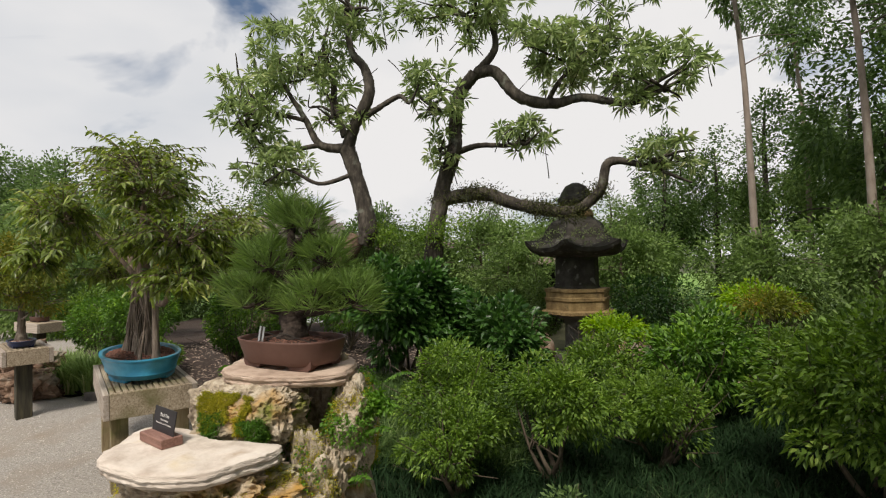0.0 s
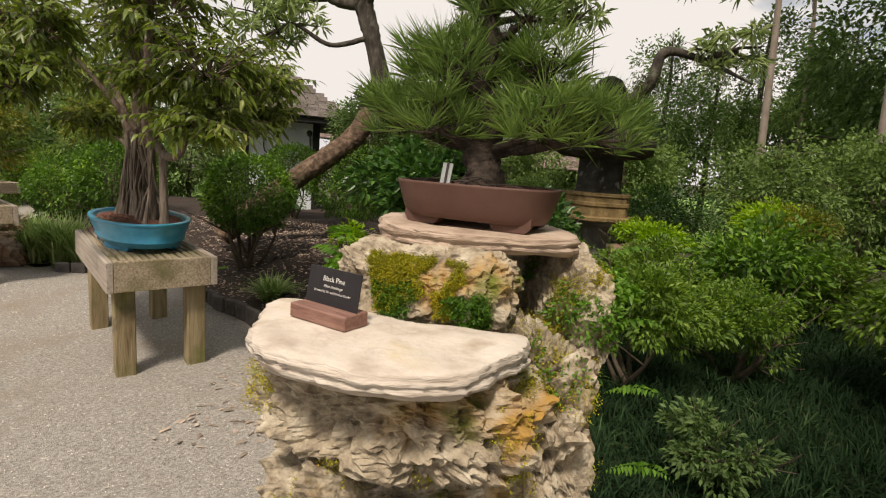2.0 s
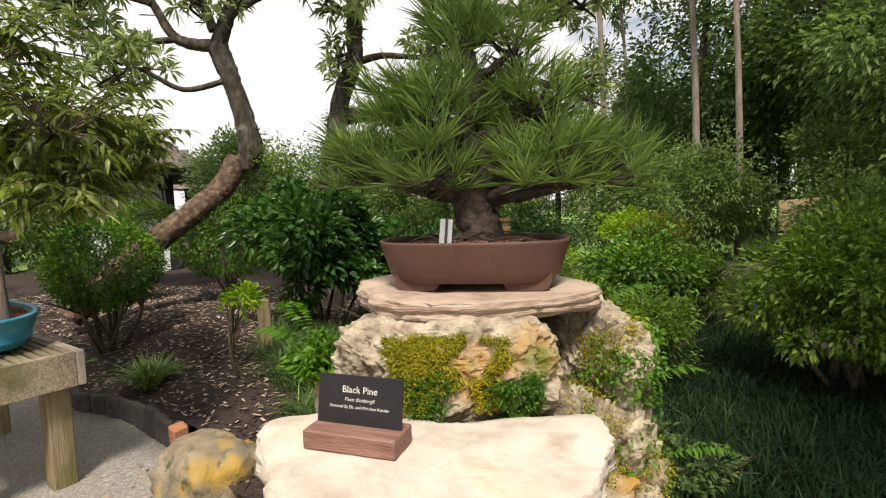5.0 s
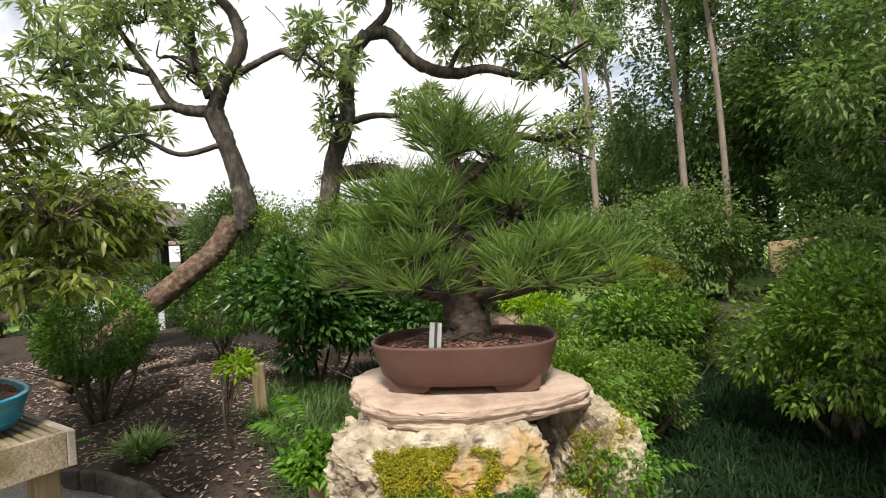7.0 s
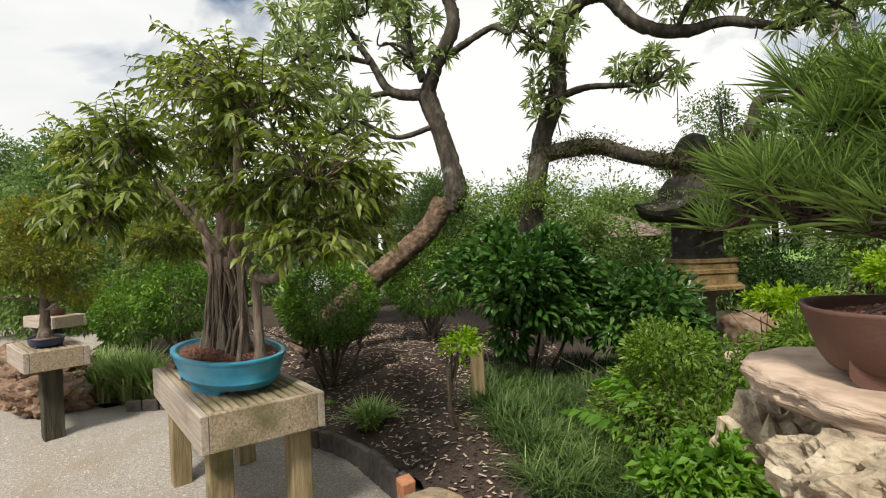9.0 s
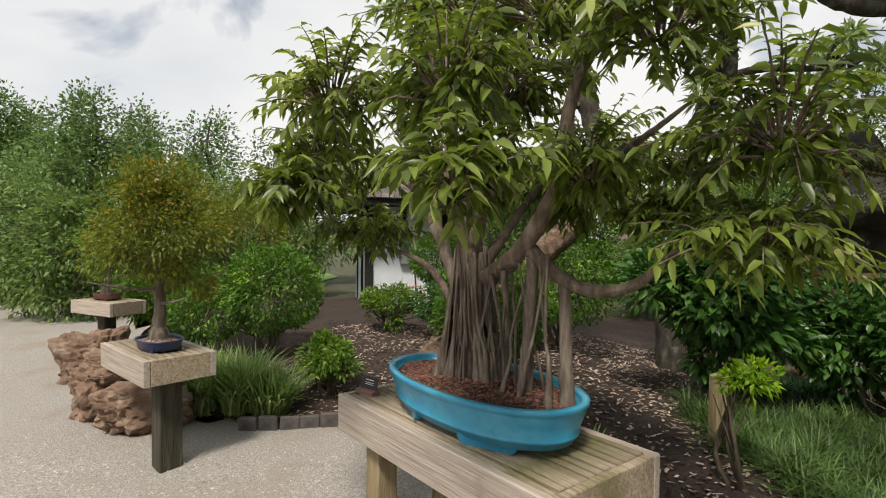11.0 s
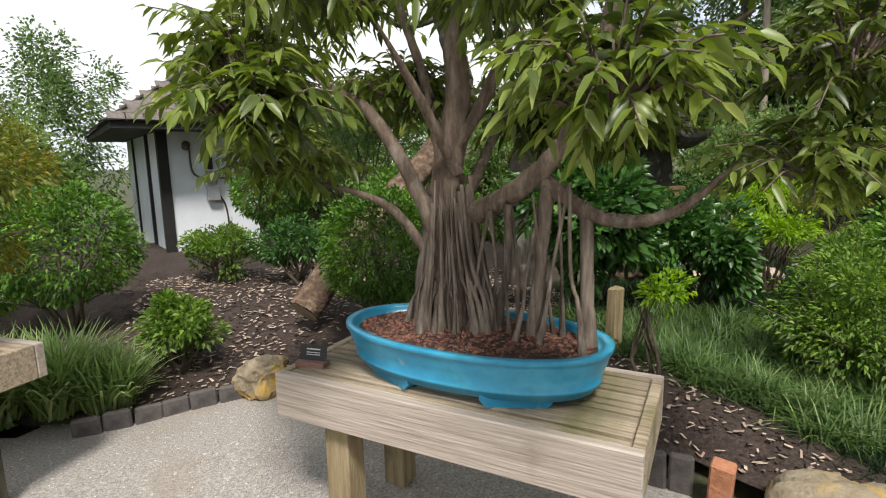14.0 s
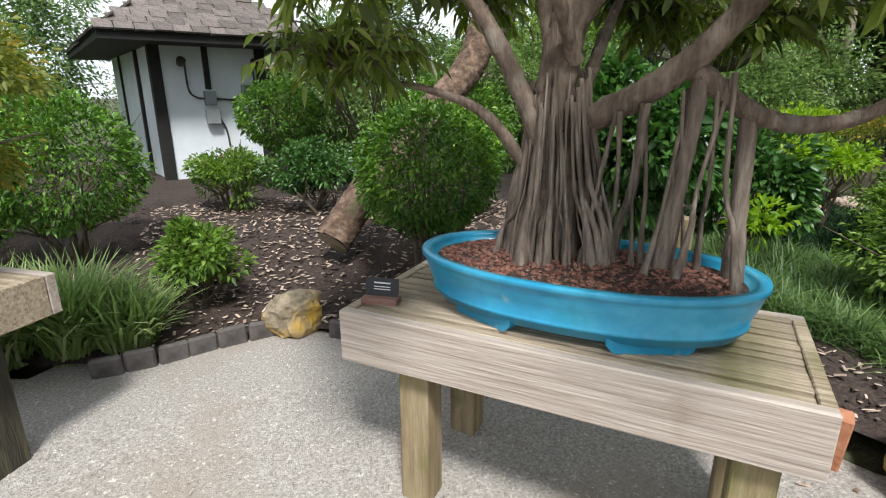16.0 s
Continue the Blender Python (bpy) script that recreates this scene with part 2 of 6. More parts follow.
M_SHAFT = material("grey_shaft_stone", [(0.07, 0.065, 0.06), (0.16, 0.15, 0.14), (0.24, 0.23, 0.21)], 6, 0.95, 0.8, 50, spots=[((0.10, 0.11, 0.06), 3, 0.55, 0.7)])
M_WHITE = material("white_stucco", [(0.62, 0.66, 0.70), (0.70, 0.735, 0.77), (0.76, 0.79, 0.82)], 2.2, 0.9, 0.15, 60, spots=[((0.5, 0.53, 0.56), 1.2, 0.6, 0.8)])
M_BLACKWOOD = material("black_painted_wood", [(0.010, 0.010, 0.010), (0.022, 0.020, 0.018)], 8, 0.7, 0.3, 30)
M_SHINGLE = material("brown_grey_shingle", [(0.07, 0.055, 0.05), (0.14, 0.115, 0.105), (0.22, 0.19, 0.175)], 6, 0.9, 0.6, 40, spots=[((0.07, 0.085, 0.04), 2, 0.56, 0.7)], per_object=0.3)
M_SHINGLE2 = material("reddish_shingle", [(0.13, 0.09, 0.08), (0.21, 0.155, 0.14), (0.28, 0.22, 0.20)], 6, 0.9, 0.6, 40, island=0.3)
M_GREYBOX = material("grey_metal_box", [(0.24, 0.25, 0.26), (0.32, 0.33, 0.34)], 10, 0.5, 0.05, metal=0.2)
M_EDGE = material("grey_edging_block", [(0.04, 0.034, 0.032), (0.085, 0.075, 0.07), (0.13, 0.115, 0.105)], 9, 0.95, 0.5, 50, per_object=0.2)
M_BRICK = material("orange_brick", [(0.26, 0.10, 0.05), (0.40, 0.17, 0.09), (0.48, 0.24, 0.14)], 14, 0.9, 0.6, 60)
M_HOSE = material("orange_hose", [(0.42, 0.20, 0.12), (0.5, 0.26, 0.16)], 20, 0.5, 0.0)
M_TAN = material("tan_board", [(0.44, 0.31, 0.17), (0.54, 0.39, 0.23)], 4, 0.9, 0.2)
M_TWIG = material("twig_bark", [(0.05, 0.038, 0.026), (0.13, 0.10, 0.07)], 20, 0.9, 0.4)

L_FICUS = leaf_material("fig_leaf", (0.035, 0.06, 0.01), (0.21, 0.275, 0.046), (0.47, 0.5, 0.16), 0.2, 0.38, 0.42, 1.5, 0.5)
L_PINE = leaf_material("pine_needle", (0.1, 0.17, 0.04), (0.26, 0.4, 0.095), (0.42, 0.55, 0.16), 0.2, 0.45, 0.25, 3.0)
L_BIGTREE = leaf_material("olive_rosette_leaf", (0.16, 0.22, 0.09), (0.34, 0.43, 0.17), (0.52, 0.55, 0.27), 0.2, 0.45, 0.42, 0.8)
L_GLOSSY = leaf_material("glossy_green_leaf", (0.02, 0.06, 0.014), (0.085, 0.19, 0.036), (0.19, 0.33, 0.075), 0.15, 0.35, 0.3, 1.2, 0.5)
L_LIGHT = leaf_material("light_green_leaf", (0.035, 0.075, 0.012), (0.18, 0.295, 0.042), (0.33, 0.44, 0.09), 0.2, 0.45, 0.4, 1.2)
L_LIME = leaf_material("lime_green_leaf", (0.12, 0.24, 0.015), (0.30, 0.46, 0.025), (0.44, 0.50, 0.06), 0.2, 0.45, 0.45, 2.0)
L_BOX = leaf_material("clipped_bush_leaf", (0.026, 0.07, 0.011), (0.135, 0.265, 0.033), (0.3, 0.46, 0.06), 0.2, 0.42, 0.3, 2.5)
L_AMBER = leaf_material("yellowing_leaf", (0.07, 0.10, 0.015), (0.20, 0.22, 0.035), (0.38, 0.24, 0.04), 0.25, 0.5, 0.4, 2.5)
L_WOODS = leaf_material("woodland_leaf", (0.07, 0.115, 0.035), (0.21, 0.31, 0.09), (0.34, 0.43, 0.16), 0.15, 0.55, 0.42, 0.3)
L_WOODS2 = leaf_material("pale_woodland_leaf", (0.07, 0.12, 0.036), (0.2, 0.30, 0.10), (0.33, 0.42, 0.17), 0.15, 0.6, 0.35, 0.3)
L_DARK = leaf_material("dark_shade_leaf", (0.055, 0.1, 0.03), (0.16, 0.25, 0.075), (0.27, 0.36, 0.13), 0.1, 0.55, 0.35, 0.4)
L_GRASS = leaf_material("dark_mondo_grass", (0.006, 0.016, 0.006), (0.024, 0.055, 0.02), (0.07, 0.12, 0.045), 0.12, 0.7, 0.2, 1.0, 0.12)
L_SOFTGRASS = leaf_material("arching_green_grass", (0.03, 0.06, 0.016), (0.12, 0.2, 0.055), (0.27, 0.36, 0.13), 0.15, 0.5, 0.35, 1.6)
L_LIRIOPE = leaf_material("striped_border_grass", (0.1, 0.17, 0.04), (0.3, 0.41, 0.14), (0.58, 0.56, 0.34), 0.2, 0.5, 0.3, 2.0)
L_MOSSY = leaf_material("mossy_tuft", (0.03, 0.035, 0.014), (0.10, 0.11, 0.035), (0.19, 0.18, 0.07), 0.15, 0.8, 0.2, 4.0)
L_FERN = leaf_material("fern_frond", (0.05, 0.13, 0.015), (0.15, 0.30, 0.035), (0.22, 0.36, 0.06), 0.2, 0.5, 0.4, 3.0)


# ---- mesh helpers ----
def mesh_object(name, verts, faces, material_, parent=None, label="", smooth=False):
    me = bpy.data.meshes.new(name)
    me.from_pydata([tuple(v) for v in verts], [], [tuple(f) for f in faces])
    me.materials.append(material_)
    if smooth:
        me.polygons.foreach_set("use_smooth", np.ones(len(me.polygons), dtype=bool))
    me.update()
    ob = new(name, me)
    if parent is not None:
        ob.parent = parent
    if label:
        ob["label"] = label
    return ob


def fast_mesh(name, verts, faces, material_, parent=None, label="", smooth=False):
    """verts (n, 3) and faces (m, k) arrays, all faces with k corners."""
    verts = np.asarray(verts, np.float32)
    faces = np.asarray(faces, np.int32)
    me = bpy.data.meshes.new(name)
    m, k = faces.shape
    me.vertices.add(len(verts))
    me.vertices.foreach_set("co", verts.ravel())
    me.loops.add(m * k)
    me.loops.foreach_set("vertex_index", faces.ravel())
    me.polygons.add(m)
    me.polygons.foreach_set("loop_start", np.arange(0, m * k, k, dtype=np.int32))
    if smooth:
        me.polygons.foreach_set("use_smooth", np.ones(m, dtype=bool))
    me.materials.append(material_)
    me.update(calc_edges=True)
    me.validate()
    ob = new(name, me)
    if parent is not None:
        ob.parent = parent
    if label:
        ob["label"] = label
    return ob


def part(name, bm, material_, parent=None, label="", smooth=False):
    me = bpy.data.meshes.new(name)
    bm.to_mesh(me)
    bm.free()
    me.materials.append(material_)
    if smooth:
        me.polygons.foreach_set("use_smooth", np.ones(len(me.polygons), dtype=bool))
    ob = new(name, me)
    if parent is not None:
        ob.parent = parent
    if label:
        ob["label"] = label
    return ob


def empty(name, m, label="", category="", group="", kind=""):
    ob = new(name)
    ob.empty_display_size = 0.1
    ob.matrix_basis = m
    return tagged(ob, label, category, group, kind)


def box_bm(sx, sy, sz, at=(0, 0, 0), bevel=0.004, bm=None, turn=None, jitter=0.0):
    """A block with its base centre at at."""
    b = bmesh.new()
    bmesh.ops.create_cube(b, size=1)
    for v in b.verts:
        v.co = Vector((v.co.x * sx, v.co.y * sy, (v.co.z + 0.5) * sz))
        if jitter:
            v.co += Vector((random.uniform(-jitter, jitter), random.uniform(-jitter, jitter), random.uniform(-jitter, jitter)))
    if bevel:
        bmesh.ops.bevel(b, geom=b.edges[:], offset=bevel, segments=1, affect="EDGES")
    if turn is not None:
        bmesh.ops.transform(b, matrix=turn, verts=b.verts)
    bmesh.ops.translate(b, vec=at, verts=b.verts)
    if bm is None:
        return b
    me = bpy.data.meshes.new("t")
    b.to_mesh(me)
    b.free()
    bm.from_mesh(me)
    bpy.data.meshes.remove(me)
    return bm


def smooth_path(points, n):
    """n points on a smooth curve through points (Catmull-Rom)."""
    p = np.asarray(points, float)
    p = np.vstack([2 * p[0] - p[1], p, 2 * p[-1] - p[-2]])
    t = np.linspace(0, len(p) - 3 - 1e-6, n)
    i = t.astype(int)
    f = (t - i)[:, None]
    a, b, c, d = p[i], p[i + 1], p[i + 2], p[i + 3]
    return 0.5 * (2 * b + (c - a) * f + (2 * a - 5 * b + 4 * c - d) * f ** 2 + (3 * b - a - 3 * c + d) * f ** 3)


def tube_data(points, radii, sides=8, n=None, knots=0.0, rng=None):
    """Vertices and quads of a tapered tube along a smooth curve."""
    n = n or max(4, 4 * len(points))
    path = smooth_path(points, n)
    rad = np.interp(np.linspace(0, 1, n), np.linspace(0, 1, len(radii)), radii)
    tan = np.gradient(path, axis=0)
    tan /= np.linalg.norm(tan, axis=1)[:, None] + 1e-9
    ref = np.array([0.13, 0.21, 0.97]) if abs(tan[:, 2]).mean() < 0.8 else np.array([0.95, 0.2, 0.1])
    s = np.cross(tan, ref)
    s /= np.linalg.norm(s, axis=1)[:, None] + 1e-9
    u = np.cross(tan, s)
    ang = np.linspace(0, 2 * np.pi, sides, endpoint=False)
    rr = rad[:, None] * np.ones((1, sides))
    if knots and rng is not None:
        rr = rr * (1 + knots * rng.normal(size=rr.shape))
    v = path[:, None, :] + rr[..., None] * (np.cos(ang)[None, :, None] * s[:, None, :] + np.sin(ang)[None, :, None] * u[:, None, :])
    idx = np.arange(n * sides).reshape(n, sides)
    a, b = idx[:-1], np.roll(idx, -1, axis=1)[:-1]
    c, d = np.roll(idx, -1, axis=1)[1:], idx[1:]
    q = np.stack([a, b, c, d], -1).reshape(-1, 4)
    return v.reshape(-1, 3), q


def join_data(items):
    vs, fs, k = [], [], 0
    for v, f in items:
        vs.append(v)
        fs.append(f + k)
        k += len(v)
    return np.vstack(vs), np.vstack(fs)


def unit(a):
    return a / (np.linalg.norm(a, axis=-1, keepdims=True) + 1e-9)


def leaf_data(at, way, length, width, rng, droop=0.25, fold=0.25, long_leaf=False):
    """One folded leaf at each place: two triangles, or six for a longer curved leaf."""
    at, way = np.asarray(at, float), unit(np.asarray(way, float))
    n = len(at)
    length = np.broadcast_to(length, n)[:, None] * rng.uniform(0.7, 1.2, (n, 1))
    width = np.broadcast_to(width, n)[:, None] * rng.uniform(0.75, 1.15, (n, 1))
    side = unit(np.cross(way, rng.normal(size=(n, 3)) * 0.55 + np.array([0, 0, 1.0])))
    up = np.cross(side, way)
    if not long_leaf:
        mid = at + way * length * 0.45
        tip = at + way * length - np.array([0, 0, 1.0]) * droop * length
        l = mid + side * width * 0.5 + up * width * fold
        r = mid - side * width * 0.5 + up * width * fold
        v = np.stack([at, l, tip, r], 1).reshape(-1, 3)
        b = np.arange(n)[:, None] * 4
        f = np.concatenate([b + np.array([0, 1, 2]), b + np.array([0, 2, 3])], 1).reshape(-1, 3)
        return v, f
    down = np.array([0, 0, 1.0])
    p = [at + way * length * k - down * droop * length * k * k for k in (0.0, 0.3, 0.65, 1.0)]
    w = (0.0, 0.5, 0.42, 0.0)
    v = np.stack([p[0], p[1] + side * width * w[1] + up * width * fold, p[1], p[1] - side * width * w[1] + up * width * fold,
                  p[2] + side * width * w[2] + up * width * fold * 0.8, p[2], p[2] - side * width * w[2] + up * width * fold * 0.8, p[3]], 1).reshape(-1, 3)
    b = np.arange(n)[:, None] * 8
    tri = [(0, 1, 2), (0, 2, 3), (1, 4, 5), (1, 5, 2), (2, 5, 6), (2, 6, 3), (4, 7, 5), (5, 7, 6)]
    f = np.concatenate([b + np.array(k) for k in tri], 1).reshape(-1, 3)
    return v, f


def clump_points(rng, n, lobes, centre, radii, lobe_size=0.42, shell=0.55, flat=0.25):
    """Places and outward ways of n leaves in an uneven crown made of lobes."""
    d = unit(rng.normal(size=(lobes, 3)))
    d[:, 2] = np.where(d[:, 2] < -flat, -d[:, 2], d[:, 2])
    r = rng.uniform(0.35, 0.85, (lobes, 1))
    lc = d * r
    ls = rng.uniform(0.6, 1.25, lobes) * lobe_size
    k = rng.integers(0, lobes, n)
    o = unit(rng.normal(size=(n, 3)))
    q = lc[k] + o * ls[k][:, None] * rng.uniform(shell, 1.0, (n, 1))
    pts = np.asarray(centre) + q * np.asarray(radii)
    way = unit(o * 0.9 + unit(q) * 0.7 + rng.normal(size=(n, 3)) * 0.45)
    return pts, way


def rock_mesh(name, m, size, material_, seed, rough=0.18, pits=0.0, sub=4, parent=None, label="", flat_base=True, detail=3.0):
    """A weathered rock: a ball pushed about by noise at several scales, with pits."""
    bm = bmesh.new()
    bmesh.ops.create_icosphere(bm, subdivisions=sub, radius=1)
    off = Vector((seed * 7.3, seed * 3.1, seed * 5.7))
    sx, sy, sz = size
    mean = (sx * sy * sz) ** (1 / 3)
    for v in bm.verts:
        p = v.co.normalized()
        ball = p
        p = Vector((p.x * sx, p.y * sy, p.z * sz)) / mean
        k = 1 + rough * noise.fractal(p * 1.3 + off, 1.0, 2.0, 3) * 1.6
        k += rough * 0.35 * noise.fractal(p * detail * 2 + off, 1.0, 2.0, 3)
        if pits:
            for sc, am in ((3.2, 0.8), (7.0, 0.45), (15.0, 0.2)):
                q = noise.voronoi(p * sc + off + noise.noise_vector(p * sc) * 0.25)[0][0]
                k -= pits * am * max(0.0, 0.40 - q)
            k += pits * 0.10 * noise.fractal(p * 11 + off, 1.0, 2.0, 4)
        p = ball
        c = Vector((abs(p.x) ** 0.8 * math.copysign(1, p.x), abs(p.y) ** 0.8 * math.copysign(1, p.y), abs(p.z) ** 0.8 * math.copysign(1, p.z)))
        v.co = Vector((c.x * sx * k, c.y * sy * k, c.z * sz * k))
        if flat_base and v.co.z < -sz * 0.92:
            v.co.z = -sz * 0.92
    ob = part(name, bm, material_, parent, label, smooth=pits == 0)
    ob.matrix_basis = m
    return ob


# ---- ground ----
def flat_sheet(name, outline, z, material_, label, category):
    bm = bmesh.new()
    vs = [bm.verts.new((x, y, z)) for x, y in outline]
    f = bm.faces.new(vs)
    if f.normal.z < 0:
        f.normal_flip()
    bmesh.ops.triangulate(bm, faces=bm.faces[:])
    bm.normal_update()
    for f in bm.faces:
        if f.normal.z < 0:
            f.normal_flip()
    return tagged(part(name, bm, material_), label, category, kind="structure")


EDGE = [(-7.6, 9.6), (-6.7, 7.6), (-5.9, 6.6), (-5.2, 6.0), (-4.75, 5.78), (-4.33, 5.68), (-3.95, 5.75), (-3.5, 5.8), (-3.1, 5.45), (-2.52, 4.86), (-2.15, 4.62), (-1.62, 4.0), (-1.5, 3.6), (-1.14, 3.0), (-0.85, 2.3), (-0.7, 1.7), (-0.6, 1.0), (0.3, 0.7), (2.0, 0.2), (6.0, -1.5)]


def path_height(x, y):
    """The path falls a little from the far bed towards the stand and the bench."""
    k = np.clip((5.3 - np.asarray(y, float)) / 1.3, 0, 1)
    return -0.10 * k * k * (3 - 2 * k)


def edge_at(x):
    return np.interp(x, [p[0] for p in EDGE], [p[1] for p in EDGE]) + np.where((np.asarray(x) > -4.8) & (np.asarray(x) < -1.0), 0.14, 0)


def grid_mesh(name, xs, ys, height, material_, label, category):
    gx, gy = np.meshgrid(xs, ys) if np.ndim(ys) == 1 else (np.broadcast_to(xs, np.shape(ys)), ys)
    v = np.stack([gx, gy, height(gx, gy)], -1).reshape(-1, 3)
    r, c = gx.shape
    i = np.arange(r * c).reshape(r, c)
    f = np.stack([i[:-1, :-1], i[:-1, 1:], i[1:, 1:], i[1:, :-1]], -1).reshape(-1, 4)
    return tagged(fast_mesh(name, v, f, material_, smooth=True), label, category, kind="structure")


far = np.array([-220.0, -120, -60, -30])
grid_mesh("ground", np.concatenate([far, np.arange(-16.5, 7.0, 0.2), -far[::-1]]), np.concatenate([far, np.arange(-8.0, 12.6, 0.2), -far[::-1]]),
          lambda x, y: np.where((x > -16.2) & (x < 6.2) & (y > -7.2) & (y < np.minimum(edge_at(x), 12) + 0.2), -0.125, -0.03), M_SOIL, "dark green-brown soil under planting and woods", "ground")
px = np.concatenate([np.linspace(-16, -7.6, 12), np.linspace(-7.5, 2.0, 96), np.linspace(2.2, 6.0, 12)])
top = np.where(px < -7.6, 12.0, edge_at(px))
grid_mesh("path", px, -7.0 + np.linspace(0, 1, 120)[:, None] ** 0.6 * (top + 7.0)[None, :], path_height, M_SAND, "pale sandy gravel garden path", "path")


def bed_edge(x):
    return np.interp(x, [-6.5, -4.75, -4.33, -3.5, -3.04, -2.46, -2.1, -1.56, -1.42, -1.2, 1.5], [7.4, 5.86, 5.74, 5.86, 5.5, 4.92, 4.68, 4.05, 3.5, 3.1, 3.1])


def bed_height(x, y):
    """The planting bed rises away from the path."""
    k = np.clip((y - bed_edge(x)) / 1.7, 0, 1)
    side = np.clip((-0.4 - x) / 1.4, 0, 1)
    return 0.035 + 0.27 * k * k * (3 - 2 * k) * side + 0.012 * np.sin(x * 7.1) * np.sin(y * 6.3) * k


gx, gy = np.meshgrid(np.linspace(-6.5, 0.9, 94), np.linspace(0, 1, 70))
yy = bed_edge(gx) + gy * (11.6 - bed_edge(gx))
xx = np.minimum(gx, -0.75 + np.clip(yy - 4.6, 0, 9) * 0.33)
vv = np.stack([xx, yy, bed_height(xx, yy)], -1).reshape(-1, 3)
idx = np.arange(94 * 70).reshape(70, 94)
qq = np.stack([idx[:-1, :-1], idx[:-1, 1:], idx[1:, 1:], idx[1:, :-1]], -1).reshape(-1, 4)
tagged(fast_mesh("mulch_bed", vv, qq, M_MULCH, smooth=True), "dark shredded mulch over a planting bed", "mulch", kind="structure")
flat_sheet("lawn", [(3.6, 10.6), (30, 10.6), (60, 40), (10, 46), (4.2, 20)], 0.0, M_LAWN, "sunlit mown lawn beyond the shrubs", "lawn")
flat_sheet("lawn", [(-7.8, 9.7), (-9.4, 12.2), (-30, 26), (-14, 34), (-7, 20)], 0.0, M_LAWN, "sunlit mown lawn beyond the path", "lawn")


def scatter_chips(name, box, n, material_, z, size, seed, label, category, inside=None):
    rng = np.random.default_rng(seed)
    x0, y0, x1, y1 = box
    p = np.stack([rng.uniform(x0, x1, n), rng.uniform(y0, y1, n)], 1)
    if inside is not None:
        p = p[inside(p[:, 0], p[:, 1])]
    n = len(p)
    a = rng.uniform(0, 2 * np.pi, n)
    l, w = rng.uniform(0.4, 1.3, n) * size, rng.uniform(0.2, 0.55, n) * size
    ux, uy = np.cos(a), np.sin(a)
    tilt = rng.uniform(-0.35, 0.35, n) * l
    zz = z + rng.uniform(0.002, 0.012, n)
    zz = zz + (bed_height(p[:, 0], p[:, 1]) - 0.036 if z > 0.03 else path_height(p[:, 0], p[:, 1]))
    c = np.stack([p[:, 0], p[:, 1], zz], 1)
    e = np.stack([ux * l, uy * l, tilt], 1) * 0.5
    s = np.stack([-uy * w, ux * w, rng.uniform(-0.2, 0.2, n) * w], 1) * 0.5
    top = np.array([0, 0, 0.004])
    v = np.stack([c - e - s * 0.6, c + e * 0.7 - s, c + e + s * 0.5, c - e * 0.8 + s, c + top + s * 0.1], 1).reshape(-1, 3)
    b = np.arange(n)[:, None] * 5
    f = np.concatenate([b + np.array(k) for k in ((0, 1, 4), (1, 2, 4), (2, 3, 4), (3, 0, 4))], 1).reshape(-1, 3)
    ob = fast_mesh(name, v, f, material_)
    return tagged(ob, label, category, kind="stuff")


def in_bed(x, y):
    bx = np.interp(x, [-4.75, -4.33, -3.5, -3.04, -2.46, -2.1, -1.56, -1.2, 1], [5.95, 5.8, 5.9, 5.55, 4.95, 4.72, 4.1, 3.1, 3.1])
    return (y > bx + 0.03) & (x < -1.05 + np.clip(y - 4.4, 0, 9) * 0.3)


scatter_chips("mulch_chips", (-4.6, 3.1, 0.3, 9.0), 9000, M_MULCH, 0.036, 0.05, 3, "dark shredded bark pieces on the bed", "mulch", in_bed)
scatter_chips("pale_chips", (-4.4, 3.2, -0.2, 8.6), 7000, M_CHIP, 0.044, 0.046, 4, "pale fallen leaves and wood chips on dark mulch", "wood chips", in_bed)
scatter_chips("path_pebbles", (-6.0, 1.0, -0.9, 6.2), 26000, M_PEBBLE, 0.0, 0.011, 5, "small loose gravel on the sandy path", "gravel", lambda x, y: ~in_bed(x, y + 0.15) & (y < np.interp(x, [-6, -4.3, -3.5, -2.5, -1.5, -0.9], [6.3, 5.55, 5.6, 4.7, 3.4, 0.9])))
scatter_chips("path_leaf_litter", (-2.0, 2.7, -1.1, 4.0), 120, M_CHIP, 0.002, 0.05, 6, "dry brown leaves along the path's edge", "leaf litter", lambda x, y: y < np.interp(x, [-2, -1.5, -1.1], [4.2, 3.5, 2.6]))


# ---- grass ----
def blades(name, rng, roots, length, width, lean, material_, parent=None, label="", spread=1.0):
    """Arching grass blades, each of three pieces."""
    n = len(roots)
    a = rng.uniform(0, 2 * np.pi, n)
    out = np.stack([np.cos(a), np.sin(a), np.zeros(n)], 1) * spread
    l = length * rng.uniform(0.6, 1.15, (n, 1))
    k = lean * rng.uniform(0.4, 1.3, (n, 1))
    side = np.stack([-np.sin(a), np.cos(a), np.zeros(n)], 1) * width
    upv = np.array([0, 0, 1.0])
    p = [roots + out * l * k * t ** 1.6 + upv * l * (t - 0.55 * k * t * t) for t in (0.0, 0.4, 0.75, 1.0)]
    v = np.stack([p[0] - side * 0.5, p[0] + side * 0.5, p[1] - side * 0.5, p[1] + side * 0.5, p[2] - side * 0.35, p[2] + side * 0.35, p[3]], 1).reshape(-1, 3)
    b = np.arange(n)[:, None] * 7
    f = np.concatenate([b + np.array(t) for t in ((0, 1, 3), (0, 3, 2), (2, 3, 5), (2, 5, 4), (4, 5, 6))], 1).reshape(-1, 3)
    return fast_mesh(name, v, f, material_, parent, label)


